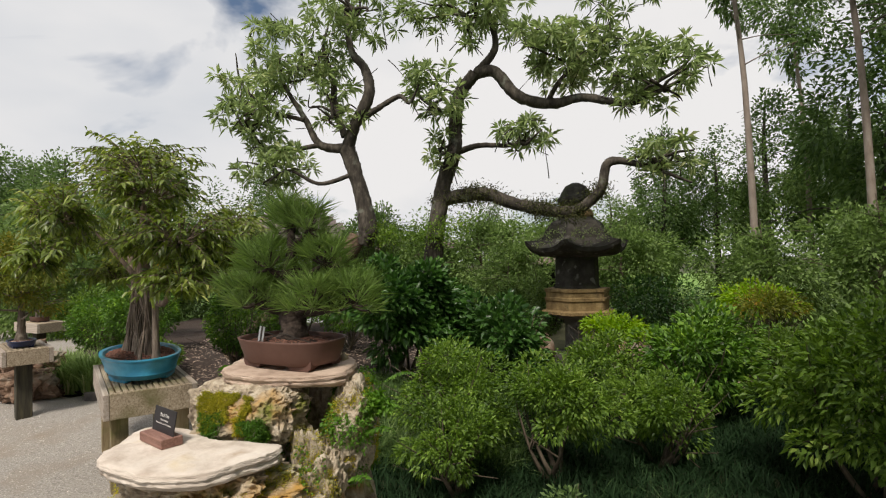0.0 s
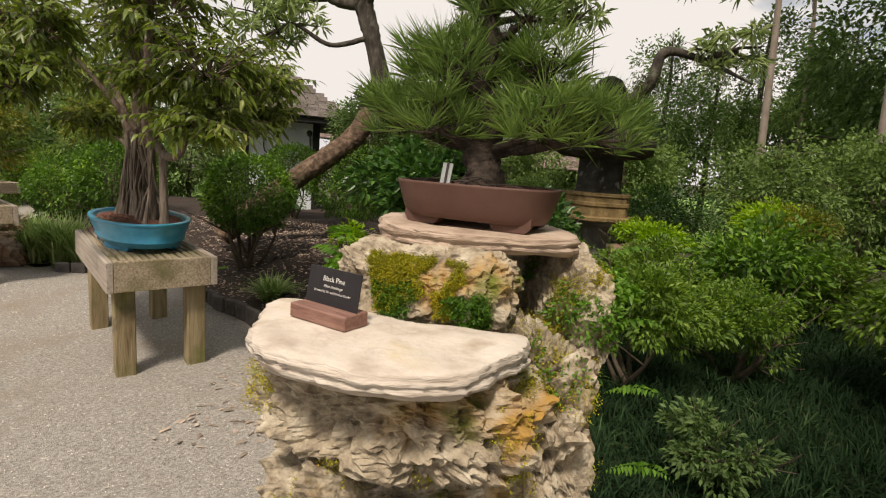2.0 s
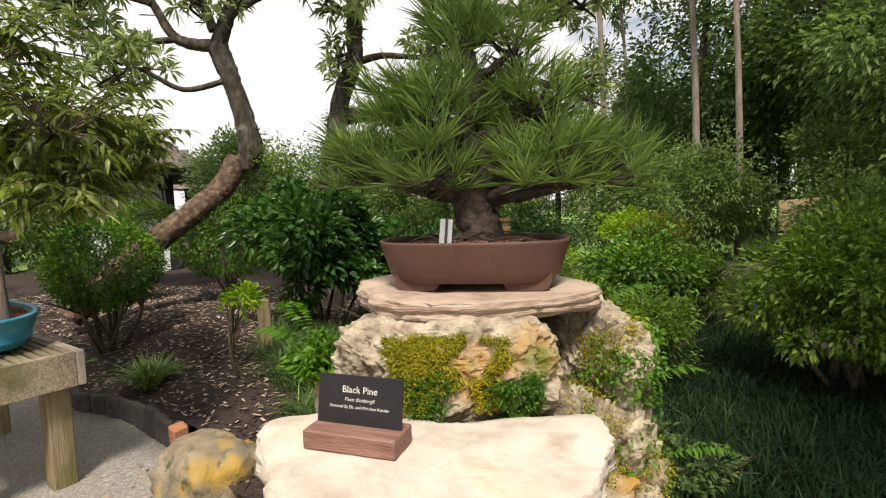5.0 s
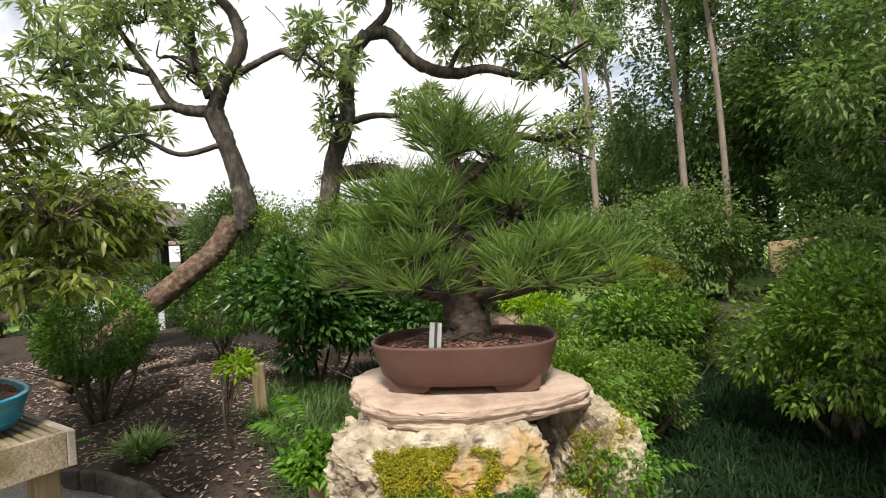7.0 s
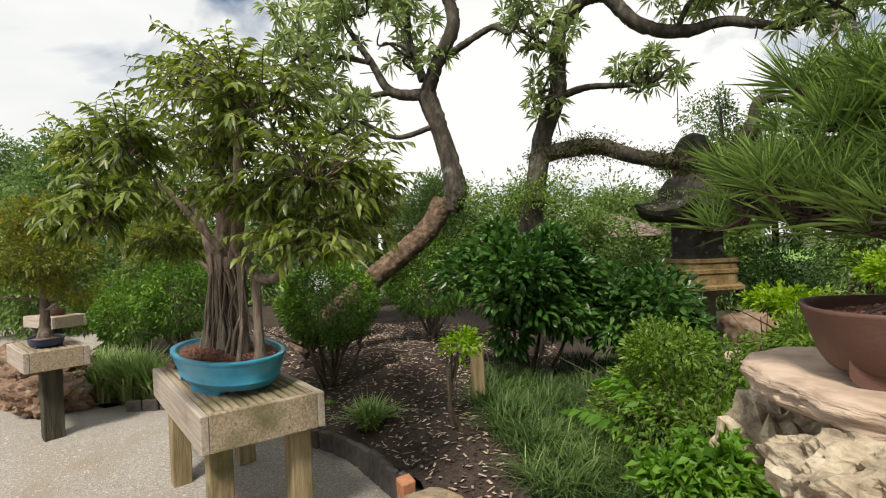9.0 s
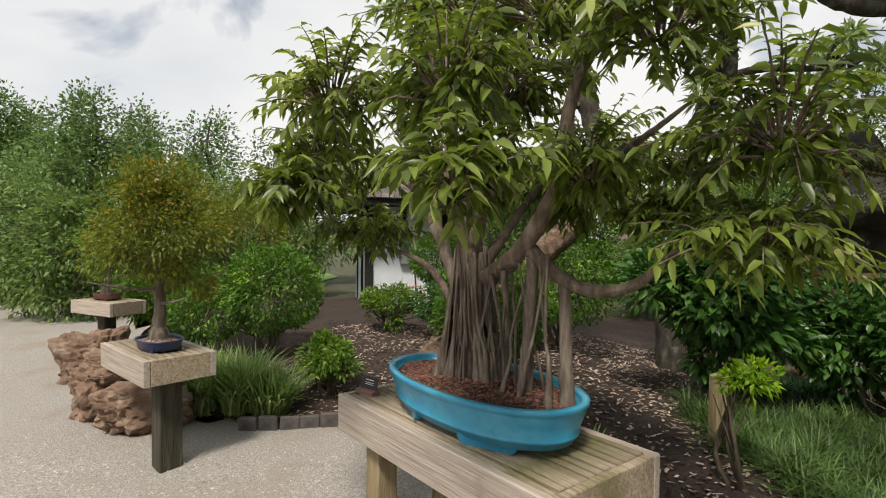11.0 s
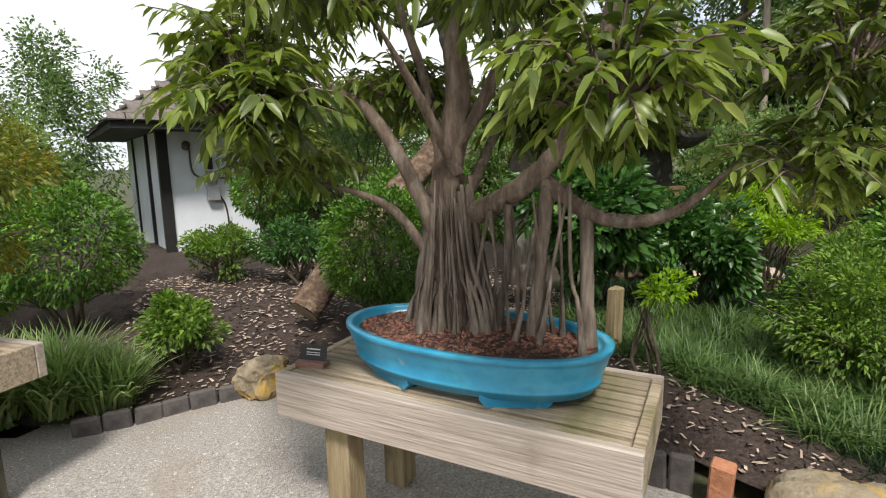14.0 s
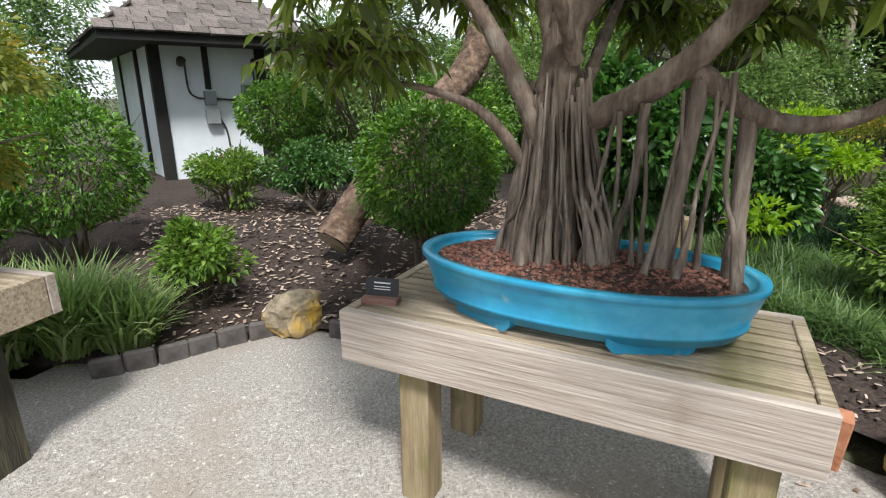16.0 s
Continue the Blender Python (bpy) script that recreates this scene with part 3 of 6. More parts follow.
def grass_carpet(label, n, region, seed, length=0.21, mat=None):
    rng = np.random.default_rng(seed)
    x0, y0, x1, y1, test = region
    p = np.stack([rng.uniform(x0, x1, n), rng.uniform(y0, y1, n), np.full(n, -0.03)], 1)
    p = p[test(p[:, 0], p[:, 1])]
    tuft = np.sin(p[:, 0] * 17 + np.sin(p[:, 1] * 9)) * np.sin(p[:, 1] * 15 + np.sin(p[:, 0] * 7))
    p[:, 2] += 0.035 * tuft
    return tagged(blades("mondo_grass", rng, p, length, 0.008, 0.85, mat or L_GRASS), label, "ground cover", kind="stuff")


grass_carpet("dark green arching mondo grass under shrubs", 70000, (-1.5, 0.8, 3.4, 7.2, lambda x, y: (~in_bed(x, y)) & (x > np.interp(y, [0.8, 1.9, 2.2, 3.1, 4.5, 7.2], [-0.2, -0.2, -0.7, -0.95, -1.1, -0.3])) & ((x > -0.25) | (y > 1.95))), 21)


def soft_grass(n, seed):
    """Softer, longer grass between the mulch and the shrubs."""
    rng = np.random.default_rng(seed)
    x, y = rng.uniform(-1.3, 0.5, n), rng.uniform(3.7, 6.0, n)
    edge = np.interp(y, [3.7, 4.2, 4.7, 5.2, 6.0], [-0.88, -0.98, -1.16, -1.22, -1.05]) + 0.05 * np.sin(y * 11)
    keep = x > edge
    x, y = x[keep], y[keep]
    tuft = np.sin(x * 13 + np.sin(y * 8)) * np.sin(y * 12 + np.sin(x * 6))
    roots = np.stack([x, y, bed_height(x, y) - 0.03 + 0.05 * tuft], 1)
    return tagged(blades("arching_grass", rng, roots, 0.3, 0.008, 0.95, L_SOFTGRASS), "soft arching green grass beside the mulch bed", "ground cover", kind="stuff")


soft_grass(15000, 23)


def grass_clump(at, n, length, lean, material_, seed, label, radius=0.1):
    rng = np.random.default_rng(seed)
    a, r = rng.uniform(0, 2 * np.pi, n), radius * np.sqrt(rng.uniform(0, 1, n))
    roots = np.stack([np.cos(a) * r, np.sin(a) * r, np.zeros(n)], 1)
    ob = blades("border_grass", rng, roots, length, 0.015, lean, material_)
    ob.matrix_basis = pose(*at)
    return tagged(ob, label, "grass clump", kind="stuff")


for i, (x, y, l) in enumerate(((-4.62, 6.0, 0.55), (-4.95, 6.05, 0.5), (-4.35, 5.95, 0.42), (-5.3, 6.3, 0.5))):
    grass_clump((x, y, 0.0), 620, l * 1.2, 0.62, L_LIRIOPE, 30 + i, "arching clump of variegated border grass by the edging", 0.13)
grass_clump((-2.05, 4.95, 0.03), 260, 0.34, 0.85, L_LIRIOPE, 40, "small grey-green grass clump in dark mulch", 0.07)


# ---- shrubs ----
def shrub(name, at, radii, leaf, n, material_, seed, label, category="shrub", stems=7, lobes=22, clipped=False, lift=0.3, lobe_size=0.42, long_leaf=False, droop=0.15, width=0.45, twig=M_TWIG):
    """A bush on forked stems: crown of single leaves in uneven lobes."""
    rng = np.random.default_rng(seed)
    if -6 < at[0] < -0.7 and at[1] > bed_edge(at[0]):
        at = (at[0], at[1], float(bed_height(at[0], at[1])) - 0.03)
    thing = empty(name, pose(*at, 0, 0, rng.uniform(0, 360)), label, category)
    rx, ry, rz = radii
    centre = (0, 0, lift + rz)
    if clipped:
        o = unit(rng.normal(size=(n, 3)))
        k = rng.uniform(0.78, 1.0, (n, 1)) * (1 + 0.10 * np.sin(o[:, :1] * 7 + seed) * np.sin(o[:, 1:2] * 6 + o[:, 2:] * 5))
        pts = np.asarray(centre) + o * k * np.asarray(radii)
        way = unit(o + rng.normal(size=(n, 3)) * 0.6)
    else:
        pts, way = clump_points(rng, n, lobes, centre, radii, lobe_size, flat=0.25 if lift > 0.3 else 0.95)
    pts[:, 2] = np.maximum(pts[:, 2], 0.04)
    fast_mesh("crown", *leaf_data(pts, way, leaf, leaf * width, rng, droop=droop, long_leaf=long_leaf), material_, thing)
    items = []
    for s in range(stems):
        a = rng.uniform(0, 2 * np.pi)
        e = np.array([math.cos(a) * rx * 0.6, math.sin(a) * ry * 0.6, lift + rz * rng.uniform(0.7, 1.5)])
        b0 = np.array([rng.uniform(-0.05, 0.05) * rx * 3, rng.uniform(-0.05, 0.05) * ry * 3, -0.03])
        mid = (b0 + e) / 2 + rng.normal(size=3) * 0.05
        items.append(tube_data([b0, mid, e], [0.018 + rx * 0.012, 0.012, 0.004], 5, 7))
        for _ in range(3):
            e2 = e + rng.normal(size=3) * np.array([rx, ry, rz]) * 0.35
            items.append(tube_data([mid, (mid + e2) / 2, e2], [0.008, 0.005, 0.002], 4, 5))
    tagged(fast_mesh("twig_mass", *join_data(items), twig, thing, smooth=True), kind="stuff")
    return thing


# beds near the path
shrub("topiary_bush", (-2.58, 5.85, 0.03), (0.45, 0.45, 0.41), 0.045, 7600, L_BOX, 51, "dark green clipped bush on bare stems in mulch", clipped=True, lift=0.40, stems=9)
shrub("glossy_bush", (-0.72, 6.05, 0.0), (0.92, 0.7, 0.68), 0.10, 7200, L_GLOSSY, 52, "broad-leaved glossy dark green bush beside the tree", lift=0.3, lobes=48, lobe_size=0.3, long_leaf=True, droop=0.15, width=0.52)
shrub("glossy_bush", (0.45, 5.9, 0.0), (0.62, 0.5, 0.55), 0.095, 3400, L_GLOSSY, 53, "broad-leaved glossy dark green bush behind the shrubs", lift=0.15, lobes=26, long_leaf=True, droop=0.15, width=0.52)
shrub("twiggy_shrub", (0.05, 4.2, 0.0), (0.66, 0.6, 0.52), 0.045, 9000, L_LIGHT, 54, "open light green shrub with fine leaves", lift=0.03, lobes=40, lobe_size=0.3)
shrub("twiggy_shrub", (0.75, 3.6, 0.0), (0.55, 0.5, 0.36), 0.045, 5200, L_LIGHT, 55, "open light green shrub on a bent thin stem", lift=0.22, lobes=34, lobe_size=0.28, stems=5)
shrub("twiggy_shrub", (0.0, 3.3, 0.0), (0.42, 0.36, 0.3), 0.038, 4200, L_LIGHT, 56, "low light green shrub with fine leaves", lift=0.1, lobes=30, lobe_size=0.3)
shrub("dark_shrub", (2.25, 5.0, 0.0), (0.66, 0.62, 0.5), 0.085, 4200, L_BOX, 57, "rounded dark green shrub with fresh green tips", lift=0.12, lobes=30)
shrub("lime_shrub", (4.3, 8.0, 0.0), (0.7, 0.6, 0.36), 0.085, 2400, L_LIME, 58, "lime green shrub in open light", lift=0.45, lobes=26)
shrub("lime_shrub", (1.75, 6.1, 0.0), (0.42, 0.42, 0.25), 0.07, 1400, L_LIME, 59, "lime green shrub beside the stone lantern", lift=0.45, lobes=20)
shrub("dark_shrub", (2.75, 3.3, 0.0), (0.82, 0.8, 0.62), 0.062, 8600, L_LIGHT, 60, "dense fresh green shrub over mondo grass", lift=0.14, lobes=62, lobe_size=0.24)
shrub("dark_shrub", (3.5, 2.4, 0.0), (0.92, 0.92, 0.7), 0.066, 8600, L_LIGHT, 61, "dense fresh green shrub over mondo grass", lift=0.12, lobes=62, lobe_size=0.24)
shrub("dark_shrub", (3.3, 5.6, 0.0), (0.75, 0.65, 0.42), 0.06, 4200, L_LIGHT, 62, "light green shrub in the middle of the bed", lift=0.05, lobes=36, lobe_size=0.3)
shrub("amber_shrub", (3.9, 6.9, 0.0), (0.45, 0.45, 0.28), 0.06, 1500, L_AMBER, 63, "yellowing shrub among green ones", lift=0.6, lobes=20)
shrub("dark_shrub", (1.35, 5.0, 0.0), (0.55, 0.5, 0.38), 0.05, 4800, L_LIGHT, 64, "low light green shrub before the lantern", lift=0.15, lobes=30, lobe_size=0.3)
shrub("dark_shrub", (2.9, 8.6, 0.0), (0.9, 0.7, 0.5), 0.075, 3600, L_GLOSSY, 65, "dark green shrub behind the lantern", lift=0.3, lobes=30)
shrub("dark_shrub", (5.4, 5.4, 0.0), (0.9, 0.8, 0.5), 0.08, 3600, L_BOX, 66, "green shrub at the edge of the woods", lift=0.3, lobes=30)
shrub("yellow_tipped_shrub", (-1.32, 4.55, 0.0), (0.17, 0.17, 0.15), 0.055, 260, L_LIME, 67, "small shrub with yellow-green tips on a single stem", lift=0.42, lobes=12, stems=3)
shrub("low_shrub", (0.7, 2.5, 0.0), (0.28, 0.26, 0.17), 0.04, 1500, L_DARK, 68, "low dark green shrub among mondo grass", lift=0.05, lobes=26, lobe_size=0.3)
shrub("twiggy_shrub", (1.55, 3.9, 0.0), (0.5, 0.45, 0.34), 0.042, 4600, L_LIGHT, 83, "open light green shrub before the lantern", lift=0.12, lobes=36, lobe_size=0.28)
# by the house
shrub("round_bush", (-4.75, 7.1, 0.0), (0.5, 0.5, 0.46), 0.05, 6000, L_BOX, 70, "tall rounded bright green clipped bush", clipped=True, lift=0.25)
shrub("round_bush", (-5.5, 7.3, 0.0), (0.45, 0.45, 0.40), 0.05, 4500, L_BOX, 71, "rounded bright green clipped bush by the path", clipped=True, lift=0.2)
shrub("round_bush", (-3.05, 9.2, 0.0), (0.48, 0.48, 0.38), 0.055, 4800, L_BOX, 72, "rounded clipped bush beside the white wall", clipped=True, lift=0.5)
shrub("round_bush", (-3.65, 8.2, 0.0), (0.42, 0.4, 0.3), 0.05, 3400, L_LIGHT, 73, "low rounded green bush below the wall", lift=0.1, lobes=34, lobe_size=0.3)
shrub("round_bush", (-2.95, 7.7, 0.0), (0.5, 0.42, 0.3), 0.05, 3800, L_GLOSSY, 74, "low spreading green bush in mulch", lift=0.1, lobes=34, lobe_size=0.3)
shrub("round_bush", (-1.75, 7.4, 0.0), (0.68, 0.6, 0.5), 0.05, 6200, L_BOX, 75, "clipped green bush behind the leaning trunk", clipped=True, lift=0.3)
shrub("low_shrub", (-3.95, 6.35, 0.03), (0.36, 0.32, 0.24), 0.06, 1900, L_LIGHT, 76, "low leafy green shrub in dark mulch", lift=0.08, lobes=26, lobe_size=0.32)
shrub("amber_shrub", (-5.6, 8.4, 0.0), (0.7, 0.6, 0.7), 0.05, 4200, L_AMBER, 77, "tall loose shrub with yellowing leaves", lift=0.5, lobes=40, lobe_size=0.3)
shrub("low_shrub", (-6.6, 8.6, 0.0), (0.8, 0.7, 0.5), 0.07, 3200, L_LIGHT, 78, "green shrub behind the far stand", lift=0.2, lobes=30)
shrub("low_shrub", (0.95, 8.4, 0.0), (0.85, 0.6, 0.62), 0.07, 4200, L_WOODS, 81, "loose green shrub behind the leaning tree", lift=0.2, lobes=40, lobe_size=0.28)
shrub("low_shrub", (-1.9, 9.6, 0.0), (1.0, 0.7, 1.0), 0.07, 7000, L_WOODS2, 79, "loose pale green shrub beside the house", lift=0.5, lobes=40, lobe_size=0.3)


# ---- big leaning tree ----
def limb_set(name, specs, material_, parent, rng, sides=9, knots=0.05):
    for p, r in specs:
        p = [np.array(p[0])] + [np.array(q) + rng.normal(size=3) * 0.03 for q in p[1:]]
        r = [k * 0.97 for k in r]
        fast_mesh(name, *tube_data(p, r, sides, 9 * len(p), knots, rng), material_, parent, smooth=True)


def rosettes(rng, tips, per_tip, length, spread):
    """Leaf rosettes round branch tips."""
    tips = np.asarray(tips, float)
    n = len(tips) * per_tip
    c = np.repeat(tips, per_tip, 0)
    o = unit(rng.normal(size=(n, 3)) + np.array([0, 0, 0.25]))
    return c + o * spread * rng.uniform(0.05, 0.5, (n, 1)), o


def garden_tree():
    rng = np.random.default_rng(90)
    thing = empty("leaning_tree", pose(-3.1, 6.4, 0.0), "old leaning tree with crooked dark limbs and rosettes of olive leaves", "tree")
    base = np.array([-3.1, 6.4, 0.0])
    hub = np.array([-0.86, 0.35, 1.49])
    back = lambda p, k=1.22: hub + (np.array(p, float) - hub) * k
    L = lambda pts, dx=0.12: [back(p) - base + np.array([dx, 0, 0]) for p in pts]
    R = lambda pts: L(pts, 0.36)
    trunk = [back(p, k) - base for p, k in (((-3.1, 6.40, 0.37), 1.0), ((-2.7, 6.27, 0.73), 1.05), ((-2.2, 6.14, 1.12), 1.11), ((-1.62, 5.98, 1.56), 1.18), ((-1.42, 5.91, 1.85), 1.22))]
    fast_mesh("leaning_trunk", *tube_data(trunk, [0.125, 0.12, 0.12, 0.125, 0.125], 30, 110, 0.055, rng), M_LOG, thing, "reddish leaning lower trunk with a cut end", smooth=True)
    bm = bmesh.new()
    bmesh.ops.create_circle(bm, cap_ends=True, segments=24, radius=0.118)
    cut = part("cut_end", bm, M_PLANK, thing, "pale sawn end of the trunk")
    way = Vector(trunk[0] - trunk[1]).normalized()
    cut.matrix_basis = Matrix.Translation(Vector(trunk[0]) + way * 0.004) @ way.to_track_quat("Z", "Y").to_matrix().to_4x4()
    upper = L([(-1.46, 5.92, 1.78), (-1.39, 5.9, 1.98), (-1.5, 5.92, 2.49), (-1.64, 5.95, 2.92)])
    fast_mesh("upper_trunk", *tube_data(upper, [0.14, 0.13, 0.10, 0.12], 18, 40, 0.06, rng), M_BARK, thing, smooth=True)
    limb_set("limb", [
        (L([(-1.64, 5.95, 2.88), (-1.52, 5.92, 3.16), (-1.31, 5.86, 3.54), (-1.42, 5.9, 3.85), (-1.56, 5.92, 4.1), (-1.64, 5.94, 4.5), (-1.5, 5.9, 4.9)]), [0.10, 0.085, 0.085, 0.07, 0.05, 0.04, 0.02]),
        (L([(-1.46, 5.9, 3.22), (-1.21, 5.83, 3.36), (-0.99, 5.77, 3.41), (-0.82, 5.6, 3.3), (-0.72, 5.5, 3.5)]), [0.05, 0.042, 0.035, 0.022, 0.012]),
        (L([(-1.62, 5.95, 2.9), (-1.98, 6.05, 2.98), (-2.2, 6.1, 3.35), (-2.43, 6.17, 3.77), (-2.5, 6.1, 4.1)]), [0.08, 0.06, 0.045, 0.03, 0.012]),
        (L([(-1.66, 5.96, 3.05), (-1.83, 6.0, 3.4), (-1.78, 5.99, 3.79), (-1.93, 6.03, 4.1), (-1.85, 6.1, 4.5)]), [0.06, 0.05, 0.045, 0.03, 0.012]),
        (L([(-1.98, 6.05, 2.98), (-2.4, 6.0, 2.9), (-2.75, 6.1, 3.05), (-2.95, 6.0, 3.3)]), [0.04, 0.034, 0.024, 0.01]),
        (L([(-2.2, 6.1, 3.3), (-2.7, 6.2, 3.5), (-3.0, 6.1, 3.8), (-3.0, 6.0, 4.1)]), [0.035, 0.028, 0.02, 0.008]),
        (L([(-1.55, 5.92, 2.6), (-1.9, 5.8, 2.5), (-2.3, 5.8, 2.62), (-2.5, 5.7, 2.5)]), [0.035, 0.03, 0.02, 0.008]),
    ], M_BARK, thing, rng)
    limb_set("trunk", [
        (R([(-0.88, 6.2, -0.05), (-0.9, 6.18, 0.9), (-0.84, 6.15, 1.75), (-0.79, 6.14, 1.98), (-0.72, 6.11, 2.4), (-0.52, 6.06, 2.87), (-0.57, 6.07, 3.11), (-0.49, 6.04, 3.53), (-0.28, 5.99, 3.76)]), [0.16, 0.15, 0.14, 0.13, 0.12, 0.105, 0.10, 0.095, 0.09]),
    ], M_BARK, thing, rng, 14)
    limb_set("limb", [
        (R([(-0.3, 5.99, 3.75), (-0.07, 5.92, 3.71), (0.15, 5.86, 3.43), (0.48, 5.77, 3.29), (0.83, 5.67, 3.33), (1.29, 5.55, 3.19), (1.64, 5.45, 3.29), (1.95, 5.4, 3.45)]), [0.09, 0.085, 0.085, 0.075, 0.06, 0.045, 0.03, 0.012]),
        (R([(-0.52, 6.05, 2.85), (-0.23, 5.97, 2.9), (0.12, 5.88, 2.88), (0.2, 5.86, 3.02)]), [0.05, 0.04, 0.03, 0.012]),
        (R([(-0.72, 6.11, 2.3), (-0.26, 5.99, 2.31), (0.2, 5.86, 2.16), (0.72, 5.71, 2.06), (1.0, 5.64, 2.3), (1.15, 5.6, 2.62), (1.5, 5.5, 2.5), (1.9, 5.4, 2.35)]), [0.11, 0.10, 0.09, 0.08, 0.07, 0.06, 0.035, 0.012]),
        (R([(-0.3, 5.99, 3.74), (-0.1, 5.92, 4.04), (-0.16, 5.94, 4.5), (0.0, 5.9, 4.9)]), [0.07, 0.05, 0.035, 0.015]),
        (R([(0.48, 5.77, 3.3), (0.7, 5.9, 3.6), (0.95, 5.9, 3.9), (1.1, 5.8, 4.3)]), [0.04, 0.03, 0.022, 0.01]),
        (R([(-0.49, 6.04, 3.5), (-0.75, 5.9, 3.6), (-0.95, 5.9, 3.75)]), [0.03, 0.02, 0.008]),
    ], M_BARK, thing, rng)
    tips = []
    zones = [((-2.75, 6.0, 3.5), (0.55, 0.55, 0.55), 60), ((-2.2, 6.0, 4.1), (0.7, 0.6, 0.5), 55), ((-2.5, 5.9, 2.75), (0.5, 0.4, 0.32), 34), ((-1.5, 5.9, 4.6), (0.7, 0.6, 0.45), 50),
             ((-0.8, 5.7, 3.45), (0.42, 0.4, 0.35), 26), ((-0.35, 5.9, 4.5), (0.75, 0.6, 0.5), 70), ((0.75, 5.7, 3.85), (0.75, 0.6, 0.42), 84), ((1.55, 5.4, 3.45), (0.6, 0.5, 0.4), 52),
             ((0.2, 5.8, 2.95), (0.35, 0.3, 0.25), 18), ((-0.7, 5.95, 2.9), (0.25, 0.3, 0.3), 10), ((1.6, 5.5, 2.65), (0.4, 0.35, 0.28), 16), ((-1.75, 5.9, 3.4), (0.4, 0.4, 0.35), 16), ((1.2, 5.5, 4.6), (0.6, 0.5, 0.4), 30)]
    zones = [(tuple(back(c) + np.array([0.12 if c[0] < -0.8 else 0.36, 0, 0])), tuple(np.array(r) * 1.2), k) for c, r, k in zones]
    for c, r, k in zones:
        tips.append(np.array(c) - base + unit(rng.normal(size=(k, 3))) * np.array(r) * rng.uniform(0.2, 1.0, (k, 1)) ** 0.6)
    tips = np.vstack(tips)
    hubs = np.array([np.array(c) - base for c, r, k in zones])
    for c, r, k in zones:
        h = np.array(c) - base - np.array([0, 0, 0.3 * r[2]])
        for _ in range(5):
            e = np.array(c) - base + unit(rng.normal(size=3)) * np.array(r) * 0.85
            m1 = h * 0.65 + e * 0.35 + rng.normal(size=3) * 0.07
            m2 = h * 0.3 + e * 0.7 + rng.normal(size=3) * 0.07
            fast_mesh("limb", *tube_data([h + rng.normal(size=3) * 0.06, m1, m2, e], [0.024, 0.018, 0.012, 0.005], 6, 14), M_BARK, thing, smooth=True)
    at, way = rosettes(rng, tips, 25, 0.13, 0.11)
    fast_mesh("crown", *leaf_data(at, way, 0.155, 0.036, rng, droop=0.22), L_BIGTREE, thing)
    tw = []
    for p in tips[::2]:
        q = p + rng.normal(size=3) * 0.16 - np.array([0, 0, 0.10])
        tw.append(tube_data([q, (p + q) / 2 + rng.normal(size=3) * 0.02, p], [0.008, 0.006, 0.003], 4, 4))
    tagged(fast_mesh("twig_mass", *join_data(tw), M_BARK, thing), kind="stuff")
    n = 6500
    spots = rng.uniform(0, 1, 13)
    k = np.clip(spots[rng.integers(0, 13, n)] + rng.normal(size=n) * 0.035, 0, 1)
    limb = smooth_path(R([(-0.8, 6.1, 2.3), (-0.26, 5.99, 2.36), (0.2, 5.86, 2.21), (0.72, 5.71, 2.11), (1.0, 5.64, 2.33)]), 60)
    pts = limb[(k * 59).astype(int)] + rng.normal(size=(n, 3)) * np.array([0.065, 0.065, 0.055]) * (0.5 + np.abs(np.sin(k * 23)))[:, None] - np.array([0, 0, 0.03])
    tagged(fast_mesh("epiphyte_growth", *leaf_data(pts, rng.normal(size=(n, 3)), 0.045, 0.016, rng), L_MOSSY, thing, "ferny moss along a low limb"), kind="stuff")
    limb2 = smooth_path(L([(-1.3, 5.9, 1.9), (-1.0, 5.9, 1.85), (-0.6, 5.85, 1.9), (-0.3, 5.9, 2.0)]), 60)
    n = 1800
    pts = limb2[rng.integers(0, 60, n)] + rng.normal(size=(n, 3)) * np.array([0.16, 0.12, 0.10])
    fast_mesh("vine", *leaf_data(pts, rng.normal(size=(n, 3)) + np.array([0, 0, 0.4]), 0.05, 0.02, rng), L_LIGHT, thing, "yellow-green creeper on the trunk")
    return thing


garden_tree()


